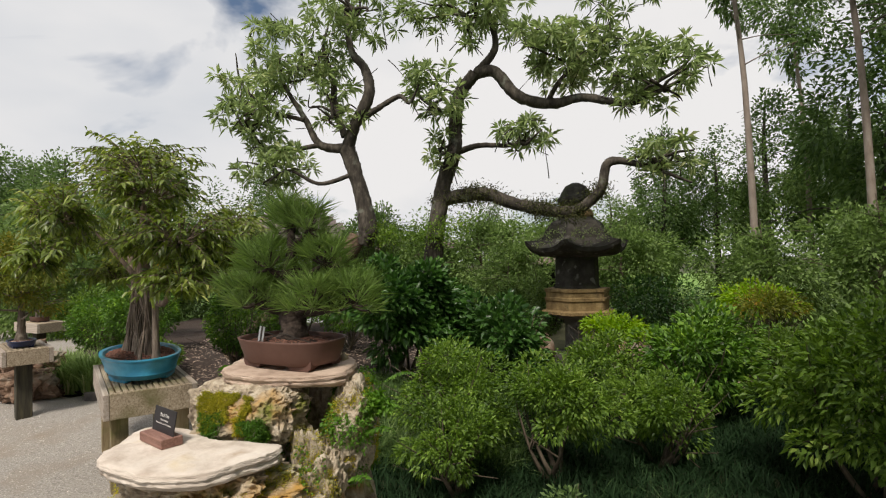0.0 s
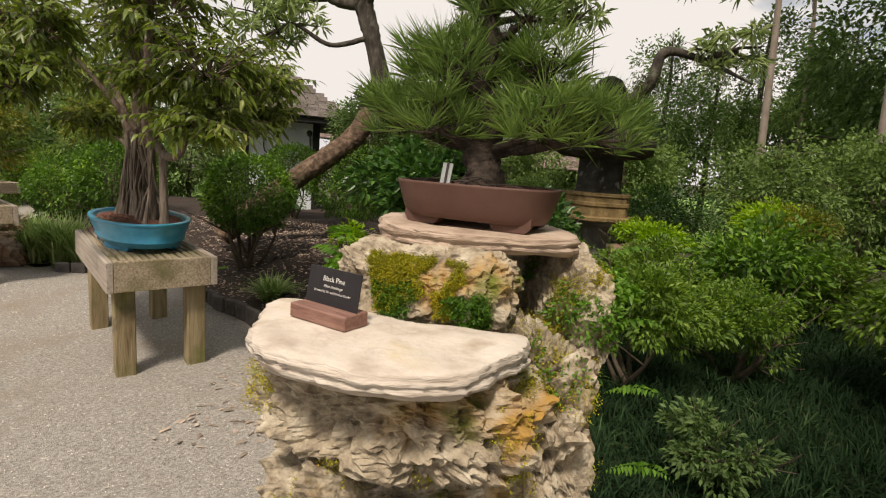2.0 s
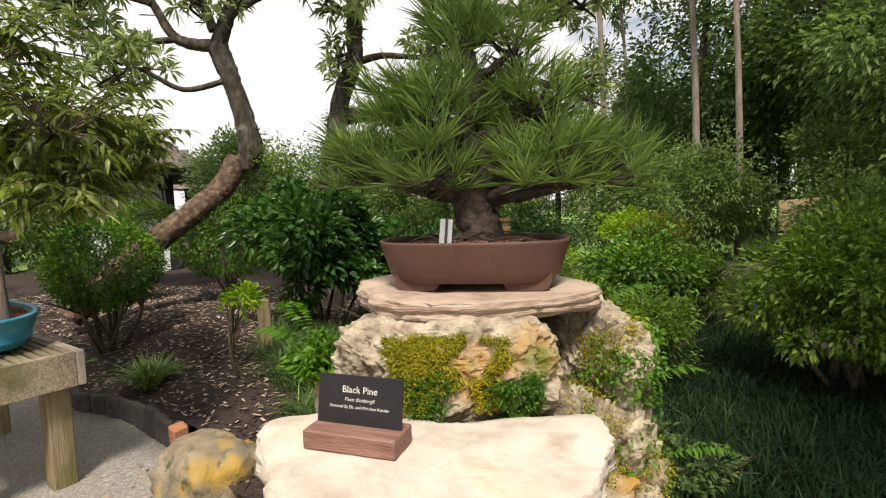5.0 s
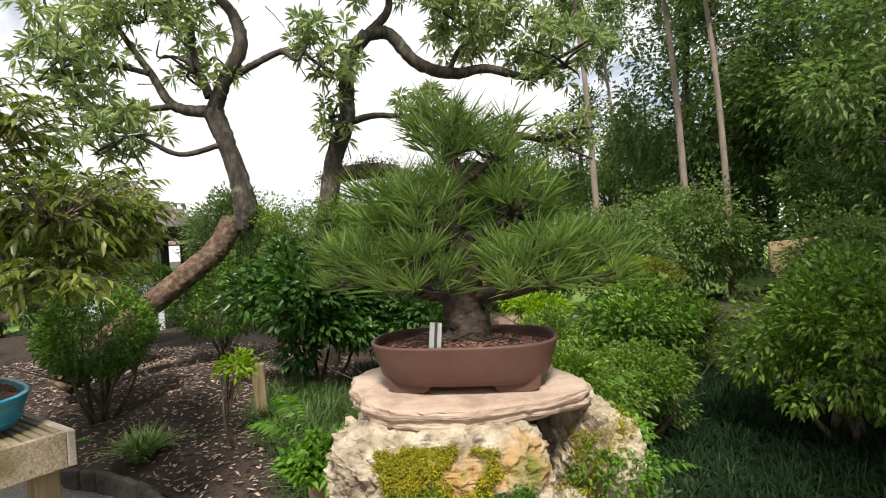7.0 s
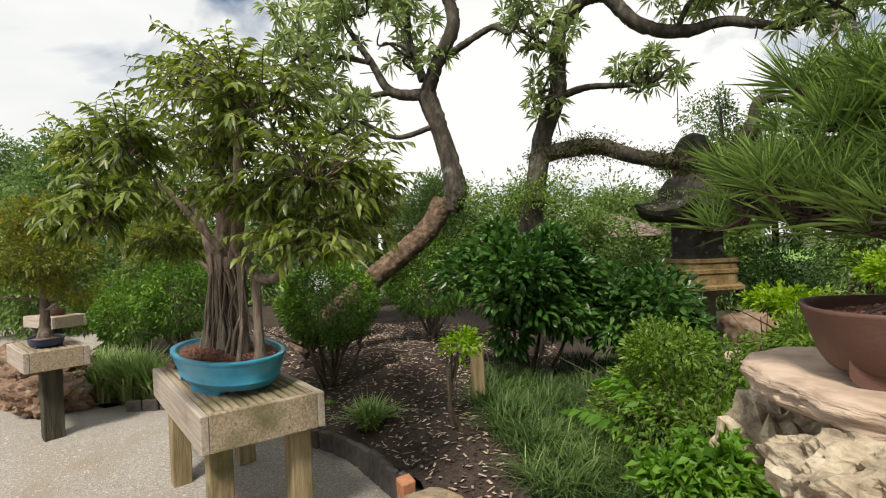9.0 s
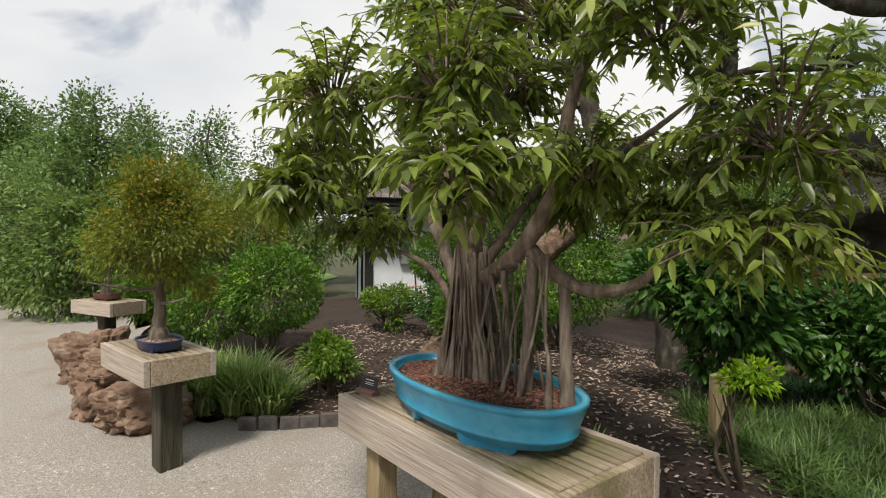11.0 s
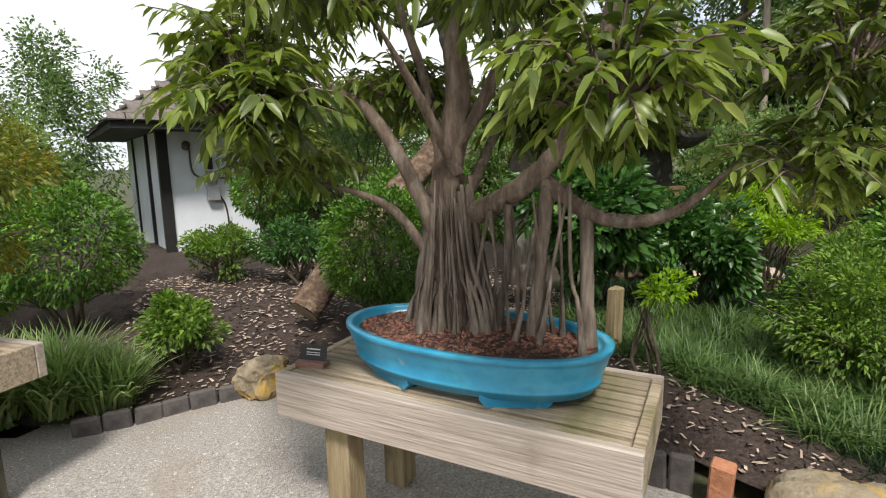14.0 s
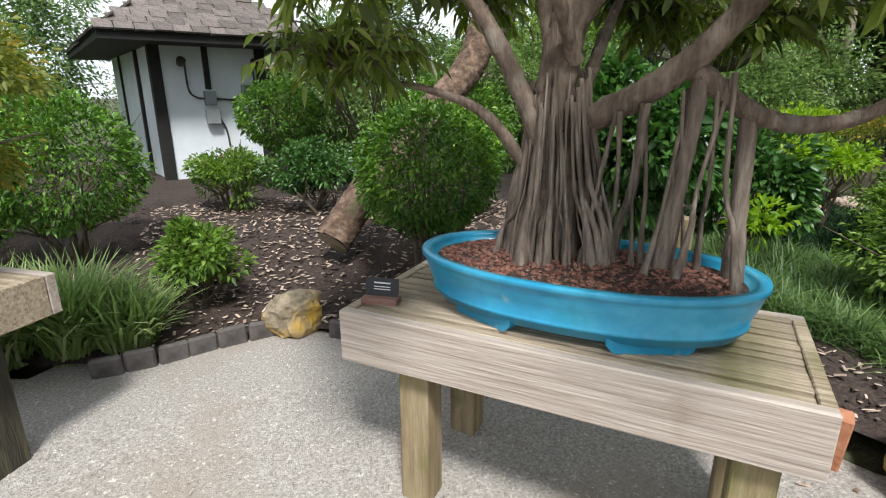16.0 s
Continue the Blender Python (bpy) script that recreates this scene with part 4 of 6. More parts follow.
# ---- rock stand with the black pine ----
def slab(name, at, turn, rx, ry, thick, material_, seed, label, rim, n=120):
    """A flagstone with a broken rim; rim: its reach by bearing, as (degrees, share of the half sizes)."""
    bearings, reach = [b for b, r in rim] + [rim[0][0] + 360], [r for b, r in rim] + [rim[0][1]]
    bm = bmesh.new()
    rings = [(0.0, 1.0), (0.5, 1.0), (0.85, 1.0), (0.965, 0.99), (0.985, 0.93), (0.985, 0.80), (1.0, 0.76), (1.0, 0.60), (0.98, 0.56), (0.975, 0.42), (0.99, 0.38), (0.985, 0.22), (0.955, 0.18), (0.93, 0.02), (0.80, 0.0)]
    off = Vector((seed * 3.7, seed * 1.9, 0))
    layers = []
    for f, h in rings[1:]:
        ring = []
        for i in range(n):
            a = 2 * math.pi * i / n
            c, s = math.cos(a), math.sin(a)
            k = sum(float(np.interp((math.degrees(a + d) - bearings[0]) % 360 + bearings[0], bearings, reach)) for d in (-0.09, 0, 0.09)) / 3
            k *= 1 + 0.04 * noise.noise(Vector((c * 5, s * 5, h * 1.2)) + off)
            if f > 0.96:
                k *= 1 + 0.03 * noise.noise(Vector((c * 16, s * 16, h * 5)) + off) + 0.015 * noise.noise(Vector((c * 40, s * 40, h * 9)) + off)
            x, y = c * k * rx * f, s * k * ry * f
            z = thick * h - thick + 0.006 * noise.noise(Vector((x * 9, y * 9, h * 3)) + off)
            ring.append(bm.verts.new((x, y, z)))
        layers.append(ring)
    top = bm.verts.new((0, 0, 0))
    for i in range(n):
        bm.faces.new((top, layers[0][i], layers[0][(i + 1) % n]))
    for a, b in zip(layers, layers[1:]):
        for i in range(n):
            bm.faces.new((a[i], b[i], b[(i + 1) % n], a[(i + 1) % n]))
    bm.faces.new(list(reversed(layers[-1])))
    ob = part(name, bm, material_, smooth=True)
    ob.matrix_basis = pose(*at, 0, 0, turn)
    return tagged(ob, label, "stone slab")


STAND_TURN, STAND_SIZE, STAND_AT = -15.0, 1.13, (-0.644, 1.413)


def stand(u, v, z):
    """A place by the stand: u along its front, v away from the path."""
    a = radians(STAND_TURN)
    u, v = u * STAND_SIZE, v * STAND_SIZE
    return (STAND_AT[0] + u * math.cos(a) - v * math.sin(a), STAND_AT[1] + u * math.sin(a) + v * math.cos(a), z)


slab("stone_slab", (-0.672, 1.30, 1.045), 0, 0.275, 0.22, 0.048, M_SLAB, 2, "thick pale sandstone slab with a broken rim on pitted rock",
     [(0, 0.98), (14, 1.04), (38, 0.56), (62, 0.42), (92, 0.46), (112, 0.84), (131, 1.46), (140, 1.34), (172, 1.0), (205, 0.96), (240, 0.84), (268, 0.90), (298, 0.92), (330, 0.84)])
slab("stone_slab", (-0.5, 1.715, 1.225), 0, 0.25, 0.23, 0.045, M_SLABT, 5, "pinkish sandstone slab carrying the brown pot",
     [(0, 0.95), (40, 0.95), (80, 0.95), (122, 1.30), (148, 1.16), (180, 0.98), (208, 1.06), (235, 1.0), (270, 0.95), (300, 1.05), (322, 1.20), (342, 1.02)])


ROCKS = []


def limestone(u, v, z, size, seed, turn, label, sub=6, pits=0.85, rough=0.20):
    ob = rock_mesh("limestone_rock", pose(*stand(u, v, z), 0, 0, turn), (size[0] * STAND_SIZE, size[1] * STAND_SIZE, size[2]), M_LIME, seed, rough, pits, sub)
    ROCKS.append(ob)
    return tagged(ob, label, "rock", group="rocks of the stand")


limestone(0.0, -0.045, 0.88, (0.25, 0.155, 0.125), 3, -12, "overhanging cream pitted limestone rock under a slab")
limestone(0.0, 0.02, 0.60, (0.27, 0.19, 0.20), 8, 10, "cream and ochre pitted limestone rock")
limestone(-0.02, 0.06, 0.16, (0.31, 0.26, 0.28), 11, 40, "broad pitted limestone rock standing on the path")
limestone(-0.01, 0.14, 1.075, (0.20, 0.13, 0.115), 14, -16, "pitted limestone rock with yellow-green moss in its hollow", pits=0.5, rough=0.13)
limestone(0.275, 0.30, 1.0, (0.07, 0.17, 0.18), 17, 5, "upright grey pitted limestone rock beside a dark hollow", pits=0.5, rough=0.14)
limestone(0.215, 0.15, 0.76, (0.09, 0.16, 0.26), 19, 25, "upright mossy limestone rock at the stand's side")
limestone(0.24, 0.12, 0.25, (0.155, 0.22, 0.38), 23, 15, "tall mossy limestone rock at the stand's side")
limestone(-0.10, 0.40, 0.75, (0.2, 0.14, 0.42), 27, 0, "rear limestone rock under the upper slab", 5)
limestone(0.12, 0.42, 0.72, (0.16, 0.12, 0.44), 29, 0, "rear limestone rock under the upper slab", 5)


def rock_growth(name, rocks, n, size, material_, seed, label, share, where, scale=9.0, thick=0.012):
    """Moss or small leaves rooted on the rocks' own surface, in patches, where where(u, v, z) holds."""
    rng = np.random.default_rng(seed)
    a = radians(STAND_TURN)
    P, N = [], []
    for ob in rocks:
        me = ob.data
        co = np.empty(len(me.vertices) * 3)
        no = np.empty(len(me.vertices) * 3)
        me.vertices.foreach_get("co", co)
        me.vertices.foreach_get("normal", no)
        m = np.array(ob.matrix_basis)
        P.append(co.reshape(-1, 3) @ m[:3, :3].T + m[:3, 3])
        N.append(no.reshape(-1, 3) @ m[:3, :3].T)
    P, N = np.vstack(P), np.vstack(N)
    dx, dy = (P[:, 0] - STAND_AT[0]) / STAND_SIZE, (P[:, 1] - STAND_AT[1]) / STAND_SIZE
    u, v = dx * math.cos(a) + dy * math.sin(a), -dx * math.sin(a) + dy * math.cos(a)
    keep = where(u, v, P[:, 2], N)
    P, N = P[keep], N[keep]
    val = np.array([noise.fractal(Vector(p) * scale + Vector((seed, 0, 0)), 1.0, 2.0, 2) for p in P])
    k = np.argsort(-val)[:max(20, int(len(P) * share))]
    pick = k[rng.integers(0, len(k), n)]
    pts = P[pick] + rng.normal(size=(n, 3)) * 0.004 + N[pick] * rng.uniform(0, thick, (n, 1))
    ob = fast_mesh(name, *leaf_data(pts, N[pick] + rng.normal(size=(n, 3)) * 0.8, size, size * 0.6, rng, droop=0.2), material_)
    return tagged(ob, label, "moss", kind="stuff")


def moss_patch(name, u, v, z, ru, rv, rz, n, size, material_, seed, label, tilt=0.0):
    rng = np.random.default_rng(seed)
    o = unit(rng.normal(size=(n, 3)))
    o[:, 1] = -np.abs(o[:, 1])
    o[:, 2] = np.abs(o[:, 2])
    k = rng.uniform(0.2, 1.0, (n, 1)) ** 0.5 * (1 + 0.25 * np.sin(o[:, :1] * 9 + seed))
    p = o * k * np.array([ru, rv, rz])
    ob = fast_mesh(name, *leaf_data(p, o + rng.normal(size=(n, 3)) * 0.7, size, size * 0.55, rng, droop=0.2), material_)
    ob.matrix_basis = pose(*stand(u, v, z), tilt, 0, STAND_TURN)
    return tagged(ob, label, "moss", kind="stuff")


rock_growth("moss", [ROCKS[3]], 28000, 0.0045, M_MOSS, 61, "yellow-green moss in the hollow of limestone rock", 0.62, lambda u, v, z, n: (u > -0.11 + (1.18 - z) * 0.3) & (u < 0.09) & (n[:, 1] < 0.3) & (z > 1.05) & (z < 1.165))
rock_growth("small_fern", [ROCKS[3]], 9000, 0.007, L_FERN, 62, "bright green creeping plant at the foot of mossy rock", 0.7, lambda u, v, z, n: (u > -0.08) & (u < 0.14) & (n[:, 1] < 0.3) & (z > 1.03) & (z < 1.105), thick=0.02)
rock_growth("moss", [ROCKS[4], ROCKS[5], ROCKS[6]], 30000, 0.005, M_MOSS, 63, "bright moss down the side of the stand", 0.36, lambda u, v, z, n: (u > 0.16), scale=7)
rock_growth("moss", [ROCKS[0], ROCKS[1], ROCKS[2]], 22000, 0.005, M_MOSS, 64, "yellow-green moss on the lower rocks of the stand", 0.2, lambda u, v, z, n: (n[:, 1] < 0.4), scale=8)
rock_growth("small_fern", [ROCKS[4], ROCKS[5]], 2600, 0.013, L_FERN, 65, "small green plants in gaps of the rocks", 0.16, lambda u, v, z, n: z > 0.8, thick=0.02)
moss_patch("small_fern", -0.25, 0.34, 1.02, 0.09, 0.10, 0.08, 1400, 0.028, L_FERN, 67, "feathery green fern growing beside the slab")
moss_patch("small_fern", 0.36, 0.30, 1.08, 0.06, 0.10, 0.06, 700, 0.026, L_FERN, 68, "small fern growing from the rock's side")


def frond(at, turn, length, seed, label):
    rng = np.random.default_rng(seed)
    k = np.linspace(0.1, 1, 18)
    spine = np.stack([length * k, np.zeros(18), 0.35 * length * np.sin(k * 2.2)], 1)
    items = []
    pts, ways, ls = [], [], []
    for s in (-1, 1):
        pts.append(spine)
        ways.append(np.stack([np.full(18, 0.35), np.full(18, s * 1.0), np.full(18, -0.1)], 1))
        ls.append(0.24 * length * np.sin(np.clip(k * 3.0, 0.35, 2.9)))
    ob = fast_mesh("fern_frond", *leaf_data(np.vstack(pts), np.vstack(ways), np.concatenate(ls), np.concatenate(ls) * 0.35, rng, droop=0.1), L_FERN)
    ob.matrix_basis = pose(*at, 0, 0, turn)
    return tagged(ob, label, "fern")


for i, (u, v, z, a, l) in enumerate(((-0.30, 0.45, 1.0, 160, 0.22), (-0.30, 0.38, 1.08, 130, 0.2), (0.34, 0.2, 1.0, -10, 0.16), (0.36, 0.1, 0.9, -30, 0.14), (0.38, 0.1, 0.72, -20, 0.15), (0.4, 0.15, 0.55, 0, 0.16), (0.33, 0.36, 1.14, 10, 0.16), (0.36, 0.0, 0.5, -40, 0.15))):
    frond(stand(u, v, z), a + STAND_TURN, l, 80 + i, "bright green fern frond on mossy rock")
frond((-2.18, 4.02, 0.5), -20, 0.15, 95, "yellow-green fern frond beside the bench leg")


def oval_pot(name, at, turn, rx, ry, height, material_, rim, feet, label, power=2.6, foot_h=0.018, flare=0.82, lip=0.0, belt=False, n=72):
    """An oval bonsai pot: outer wall, lip, inner wall, floor, and feet of its own."""
    thing = empty(name, pose(*at, 0, 0, turn), label, "bonsai pot")
    prof = [(flare * 0.97, foot_h), (flare, foot_h + 0.004), (flare + 0.05, foot_h + (height - foot_h) * 0.18)]
    if belt:
        prof += [(flare + 0.075, foot_h + (height - foot_h) * 0.20), (flare + 0.075, foot_h + (height - foot_h) * 0.26), (flare + 0.06, foot_h + (height - foot_h) * 0.28)]
    prof += [(0.93, foot_h + (height - foot_h) * 0.6), (0.965, foot_h + (height - foot_h) * 0.8)]
    if lip:
        prof += [(0.97, height - lip), (1.0, height - lip + 0.004), (1.0, height - 0.004), (0.995, height)]
    else:
        prof += [(0.99, height - 0.006), (1.0, height)]
    prof += [(1.0 - rim, height), (0.985 - rim, height - 0.01), (0.95 - rim, height - 0.045)]
    bm = bmesh.new()
    rings = []
    for f, h in prof:
        ring = []
        for i in range(n):
            a = 2 * math.pi * i / n
            c, s = math.cos(a), math.sin(a)
            k = 1 / (abs(c) ** power + abs(s) ** power) ** (1 / power)
            ring.append(bm.verts.new((c * k * (rx - (1 - f) * ry), s * k * ry * f, h)))
        rings.append(ring)
    for a, b in zip(rings, rings[1:]):
        for i in range(n):
            bm.faces.new((a[i], a[(i + 1) % n], b[(i + 1) % n], b[i]))
    bm.faces.new(list(reversed(rings[0])))
    bm.faces.new(rings[-1])
    part("bowl", bm, material_, thing, smooth=True)
    for fx, fy, fw, scallop in feet:
        bm = bmesh.new()
        m = 14
        lo, hi = [], []
        for i in range(m + 1):
            k = i / m * 2 - 1
            drop = foot_h * (1.0 if abs(k) < 0.8 else 1 - (abs(k) - 0.8) / 0.2 * 0.8)
            if scallop:
                drop += 0.004 * math.cos(k * 16)
            lo.append((k * fw, foot_h + 0.006 - drop))
        front = [bm.verts.new((x, -0.012, max(0.0, z - 0.006))) for x, z in lo] + [bm.verts.new((x, -0.012, foot_h + 0.02)) for x, z in reversed(lo)]
        back = [bm.verts.new((v.co.x, 0.03, v.co.z)) for v in front]
        bm.faces.new(front)
        bm.faces.new(list(reversed(back)))
        q = len(front)
        for i in range(q):
            bm.faces.new((front[i], back[i], back[(i + 1) % q], front[(i + 1) % q]))
        bmesh.ops.recalc_face_normals(bm, faces=bm.faces[:])
        foot = part("foot", bm, material_, thing)
        ang = (24 if fx * fy < 0 else -24) * (1.0 if scallop else 0.3) + (0 if fy < 0 else 180)
        foot.matrix_basis = pose(fx * rx * flare * 0.95, fy * ry * flare * 0.93, 0, 0, 0, ang)
    return thing


PINE_AT, PINE_TURN = (-0.5, 1.70, 1.226), -24.0
oval_pot("pine_pot", PINE_AT, PINE_TURN, 0.212, 0.145, 0.106, M_POT, 0.05,
         [(-0.72, -0.72, 0.05, False), (0.72, -0.72, 0.05, False), (-0.72, 0.72, 0.05, False), (0.72, 0.72, 0.05, False)], "plain unglazed brown oval bonsai pot on a slab", power=2.8, flare=0.80)


def soil(at, turn, rx, ry, material_, chip, n, seed, label, mound=0.02, power=2.6):
    """A heaped bed of chips that fills a pot."""
    rng = np.random.default_rng(seed)
    bm = bmesh.new()
    top = bm.verts.new((0, 0, mound))
    rings = []
    for f in (0.4, 0.75, 1.0):
        ring = []
        for i in range(40):
            a = 2 * math.pi * i / 40
            c, s = math.cos(a), math.sin(a)
            k = 1 / (abs(c) ** power + abs(s) ** power) ** (1 / power)
            ring.append(bm.verts.new((c * k * rx * f, s * k * ry * f, mound * (1 - f * f) + 0.003 * noise.noise(Vector((c * 9, s * 9, f * 9))))))
        rings.append(ring)
    for i in range(40):
        bm.faces.new((top, rings[0][i], rings[0][(i + 1) % 40]))
    for a, b in zip(rings, rings[1:]):
        for i in range(40):
            bm.faces.new((a[i], b[i], b[(i + 1) % 40], a[(i + 1) % 40]))
    thing = empty("pot_soil", pose(*at, 0, 0, turn), label, "soil", kind="stuff")
    part("earth", bm, material_, thing, smooth=True)
    a, r = rng.uniform(0, 2 * np.pi, n), np.sqrt(rng.uniform(0, 1, n)) * 0.97
    x, y = np.cos(a) * r * rx, np.sin(a) * r * ry
    z = mound * (1 - r * r) + 0.002
    size = chip * rng.uniform(0.4, 1.3, n)
    b = rng.uniform(0, 2 * np.pi, n)
    c = np.stack([x, y, z], 1)
    e = np.stack([np.cos(b) * size, np.sin(b) * size, rng.uniform(-0.3, 0.3, n) * size], 1) * 0.5
    s = np.stack([-np.sin(b) * size, np.cos(b) * size, rng.uniform(-0.3, 0.3, n) * size], 1) * 0.28
    t = np.array([0, 0, 1.0]) * (size * 0.22)[:, None]
    v = np.stack([c - e, c - s, c + e, c + s, c + t - e * 0.6, c + t + e * 0.6], 1).reshape(-1, 3)
    k = np.arange(n)[:, None] * 6
    f = np.concatenate([k + np.array(q) for q in ((0, 1, 4), (1, 5, 4), (1, 2, 5), (2, 3, 5), (3, 4, 5), (3, 0, 4))], 1).reshape(-1, 3)
    fast_mesh("chips", v, f, M_BARK_CHIP, thing)
    return thing


soil((PINE_AT[0], PINE_AT[1], PINE_AT[2] + 0.084), PINE_TURN, 0.197, 0.125, M_MULCH, 0.012, 1500, 33, "dark bark soil filling the brown pot")


def black_pine():
    rng = np.random.default_rng(101)
    thing = empty("black_pine_bonsai", pose(PINE_AT[0], PINE_AT[1], PINE_AT[2] + 0.086, 0, 0, PINE_TURN), "old black pine bonsai with layered pads of long green needles", "bonsai tree")
    trunk = [(0.005, 0, -0.01), (0.012, 0.0, 0.04), (-0.005, 0.0, 0.10), (0.015, 0, 0.17), (-0.015, 0.0, 0.26), (0.005, 0, 0.36), (-0.01, 0, 0.45)]
    items = [tube_data(trunk, [0.075, 0.05, 0.042, 0.034, 0.025, 0.018, 0.01], 16, 40, 0.08, rng)]
    for a in np.linspace(0, 2 * np.pi, 9)[:-1]:
        items.append(tube_data([(0, 0, 0.03), (0.05 * math.cos(a), 0.045 * math.sin(a), 0.005), (0.11 * math.cos(a), 0.08 * math.sin(a), -0.02)], [0.03, 0.02, 0.008], 8, 8, 0.1, rng))
    fast_mesh("trunk", *join_data(items), M_PINEBARK, thing, smooth=True)
    pads = [(-0.20, -0.03, 0.125, 0.10), (-0.27, 0.04, 0.135, 0.07), (-0.08, -0.10, 0.12, 0.09), (0.15, -0.06, 0.125, 0.10), (0.27, 0.01, 0.12, 0.09), (0.20, 0.10, 0.13, 0.09), (-0.02, 0.12, 0.14, 0.10), (-0.15, 0.10, 0.15, 0.08),
            (-0.14, 0.0, 0.25, 0.09), (-0.05, -0.07, 0.235, 0.07), (0.13, 0.04, 0.245, 0.08), (0.03, 0.08, 0.27, 0.07), (-0.01, 0.0, 0.37, 0.065), (0.09, 0.0, 0.36, 0.05), (-0.03, 0.03, 0.40, 0.05)]
    limbs, mains, at, way = [], [], [], []
    for cx, cy, cz, r in pads:
        cz = cz * 1.14 + 0.03
        z0 = max(0.06, cz - 0.07)
        mains.append(tube_data([(0, 0, z0), (cx * 0.4, cy * 0.4 + 0.01, z0 + 0.015), (cx * 0.75, cy * 0.75, cz - 0.035), (cx, cy, cz - 0.015)], [0.015, 0.012, 0.009, 0.005], 7, 14, 0.12, rng))
        k = int(34 * (r / 0.1) ** 1.3)
        for _ in range(k):
            a, q = rng.uniform(0, 2 * np.pi), math.sqrt(rng.uniform(0, 1))
            t = np.array([cx + math.cos(a) * q * r, cy + math.sin(a) * q * r * 0.8, cz - 0.02 + 0.03 * (1 - q) + rng.uniform(-0.035, 0.065)])
            limbs.append(tube_data([(cx, cy, cz - 0.015), (np.array([cx, cy, cz - 0.015]) + t) / 2 - np.array([0, 0, 0.008]), t], [0.004, 0.003, 0.003], 4, 4))
            m = 34
            o = unit(rng.normal(size=(m, 3)) * np.array([0.46, 0.46, 0.36]) + np.array([math.cos(a) * q * 0.45, math.sin(a) * q * 0.45, 0.80]))
            at.append(np.repeat(t[None], m, 0) + o * 0.004)
            way.append(o)
    for b in mains:
        fast_mesh("branch", *b, M_PINEBARK, thing, smooth=True)
    tagged(fast_mesh("twig_mass", *join_data(limbs), M_PINEBARK, thing, smooth=True), kind="stuff")
    at, way = np.vstack(at), np.vstack(way)
    fast_mesh("needle_pad", *leaf_data(at, way, 0.092 * rng.uniform(0.6, 1.2, len(at)), 0.0016, rng, droop=0.10, fold=0.1), L_PINE, thing)
    return thing


black_pine()

bm = box_bm(0.026, 0.003, 0.075, bevel=0.0)
tag_thing = empty("plant_tag", pose(-0.593, 1.62, 1.305, -8, 4, PINE_TURN), "upright silvery plant tag stuck into the soil", "plant tag")
part("strip", bm, M_SILVER, tag_thing)
part("dark_strip", box_bm(0.006, 0.004, 0.077, (0.001, -0.002, 0), bevel=0.0), M_WIRE, tag_thing)
rng = np.random.default_rng(7)
wires = [tube_data([(PINE_AT[0] + u0, PINE_AT[1] - 0.06 - u0 * 0.45 + rng.uniform(-.02, .03), 1.318), (PINE_AT[0] + (u0 + u1) / 2, PINE_AT[1] - 0.07 - (u0 + u1) * 0.22, 1.33 + rng.uniform(0, .025)), (PINE_AT[0] + u1, PINE_AT[1] - 0.07 - u1 * 0.45 + rng.uniform(-.02, .05), 1.318)], [0.0016, 0.0016, 0.0016], 5, 10) for u0, u1 in ((-0.16, -0.02), (-0.14, 0.03), (-0.1, 0.08), (-0.03, 0.14), (-0.17, -0.06))]
tagged(fast_mesh("training_wire", *join_data(wires), M_WIRE), "thin dark training wires across the pot's soil", "wire")


def text_part(text, size, at, parent, material_, italic=0.0):
    cu = bpy.data.curves.new("lettering", "FONT")
    cu.body, cu.size, cu.align_x, cu.align_y, cu.extrude, cu.shear = text, size, "CENTER", "CENTER", 0.0002, italic
    tmp = bpy.data.objects.new("lettering_curve", cu)
    me = bpy.data.meshes.new_from_object(tmp)
    bpy.data.objects.remove(tmp)
    me.materials.clear()
    me.materials.append(material_)
    ob = new("lettering", me)
    ob.parent = parent
    ob.matrix_basis = pose(*at, 90, 0, 0)
    return ob


def plant_sign(at, turn, w, h, lines, label, lean=-14):
    thing = empty("plant_sign", pose(*at, 0, 0, turn), label, "plant sign")
    part("base", box_bm(w * 1.06, w * 0.46, w * 0.2, bevel=0.002), M_SIGNBASE, thing, "reddish wooden base block")
    p = part("plate", box_bm(w, 0.003, h, bevel=0.0008), M_SIGN, thing, "black engraved plate")
    p.matrix_basis = pose(0, w * 0.02, w * 0.12, lean, 0, 0)
    for text, size, z, it in lines:
        if text:
            text_part(text, size, (0, -0.0018, z * h), p, M_LETTER, it)
        else:
            part("text_bar", box_bm(w * 0.5, 0.0006, size, (0, -0.0018, z * h), bevel=0), M_LETTER, p)
    return thing


plant_sign((-0.81, 1.362, 1.045), -34, 0.146, 0.088, [("Black Pine", 0.0150, 0.74, 0), ("Pinus thunbergii", 0.0080, 0.57, 0.25), ("Donated By Dr. and Mrs Ron Kessler", 0.0068, 0.44, 0)], "black plant sign with pale lettering on a reddish wooden base", lean=-10)


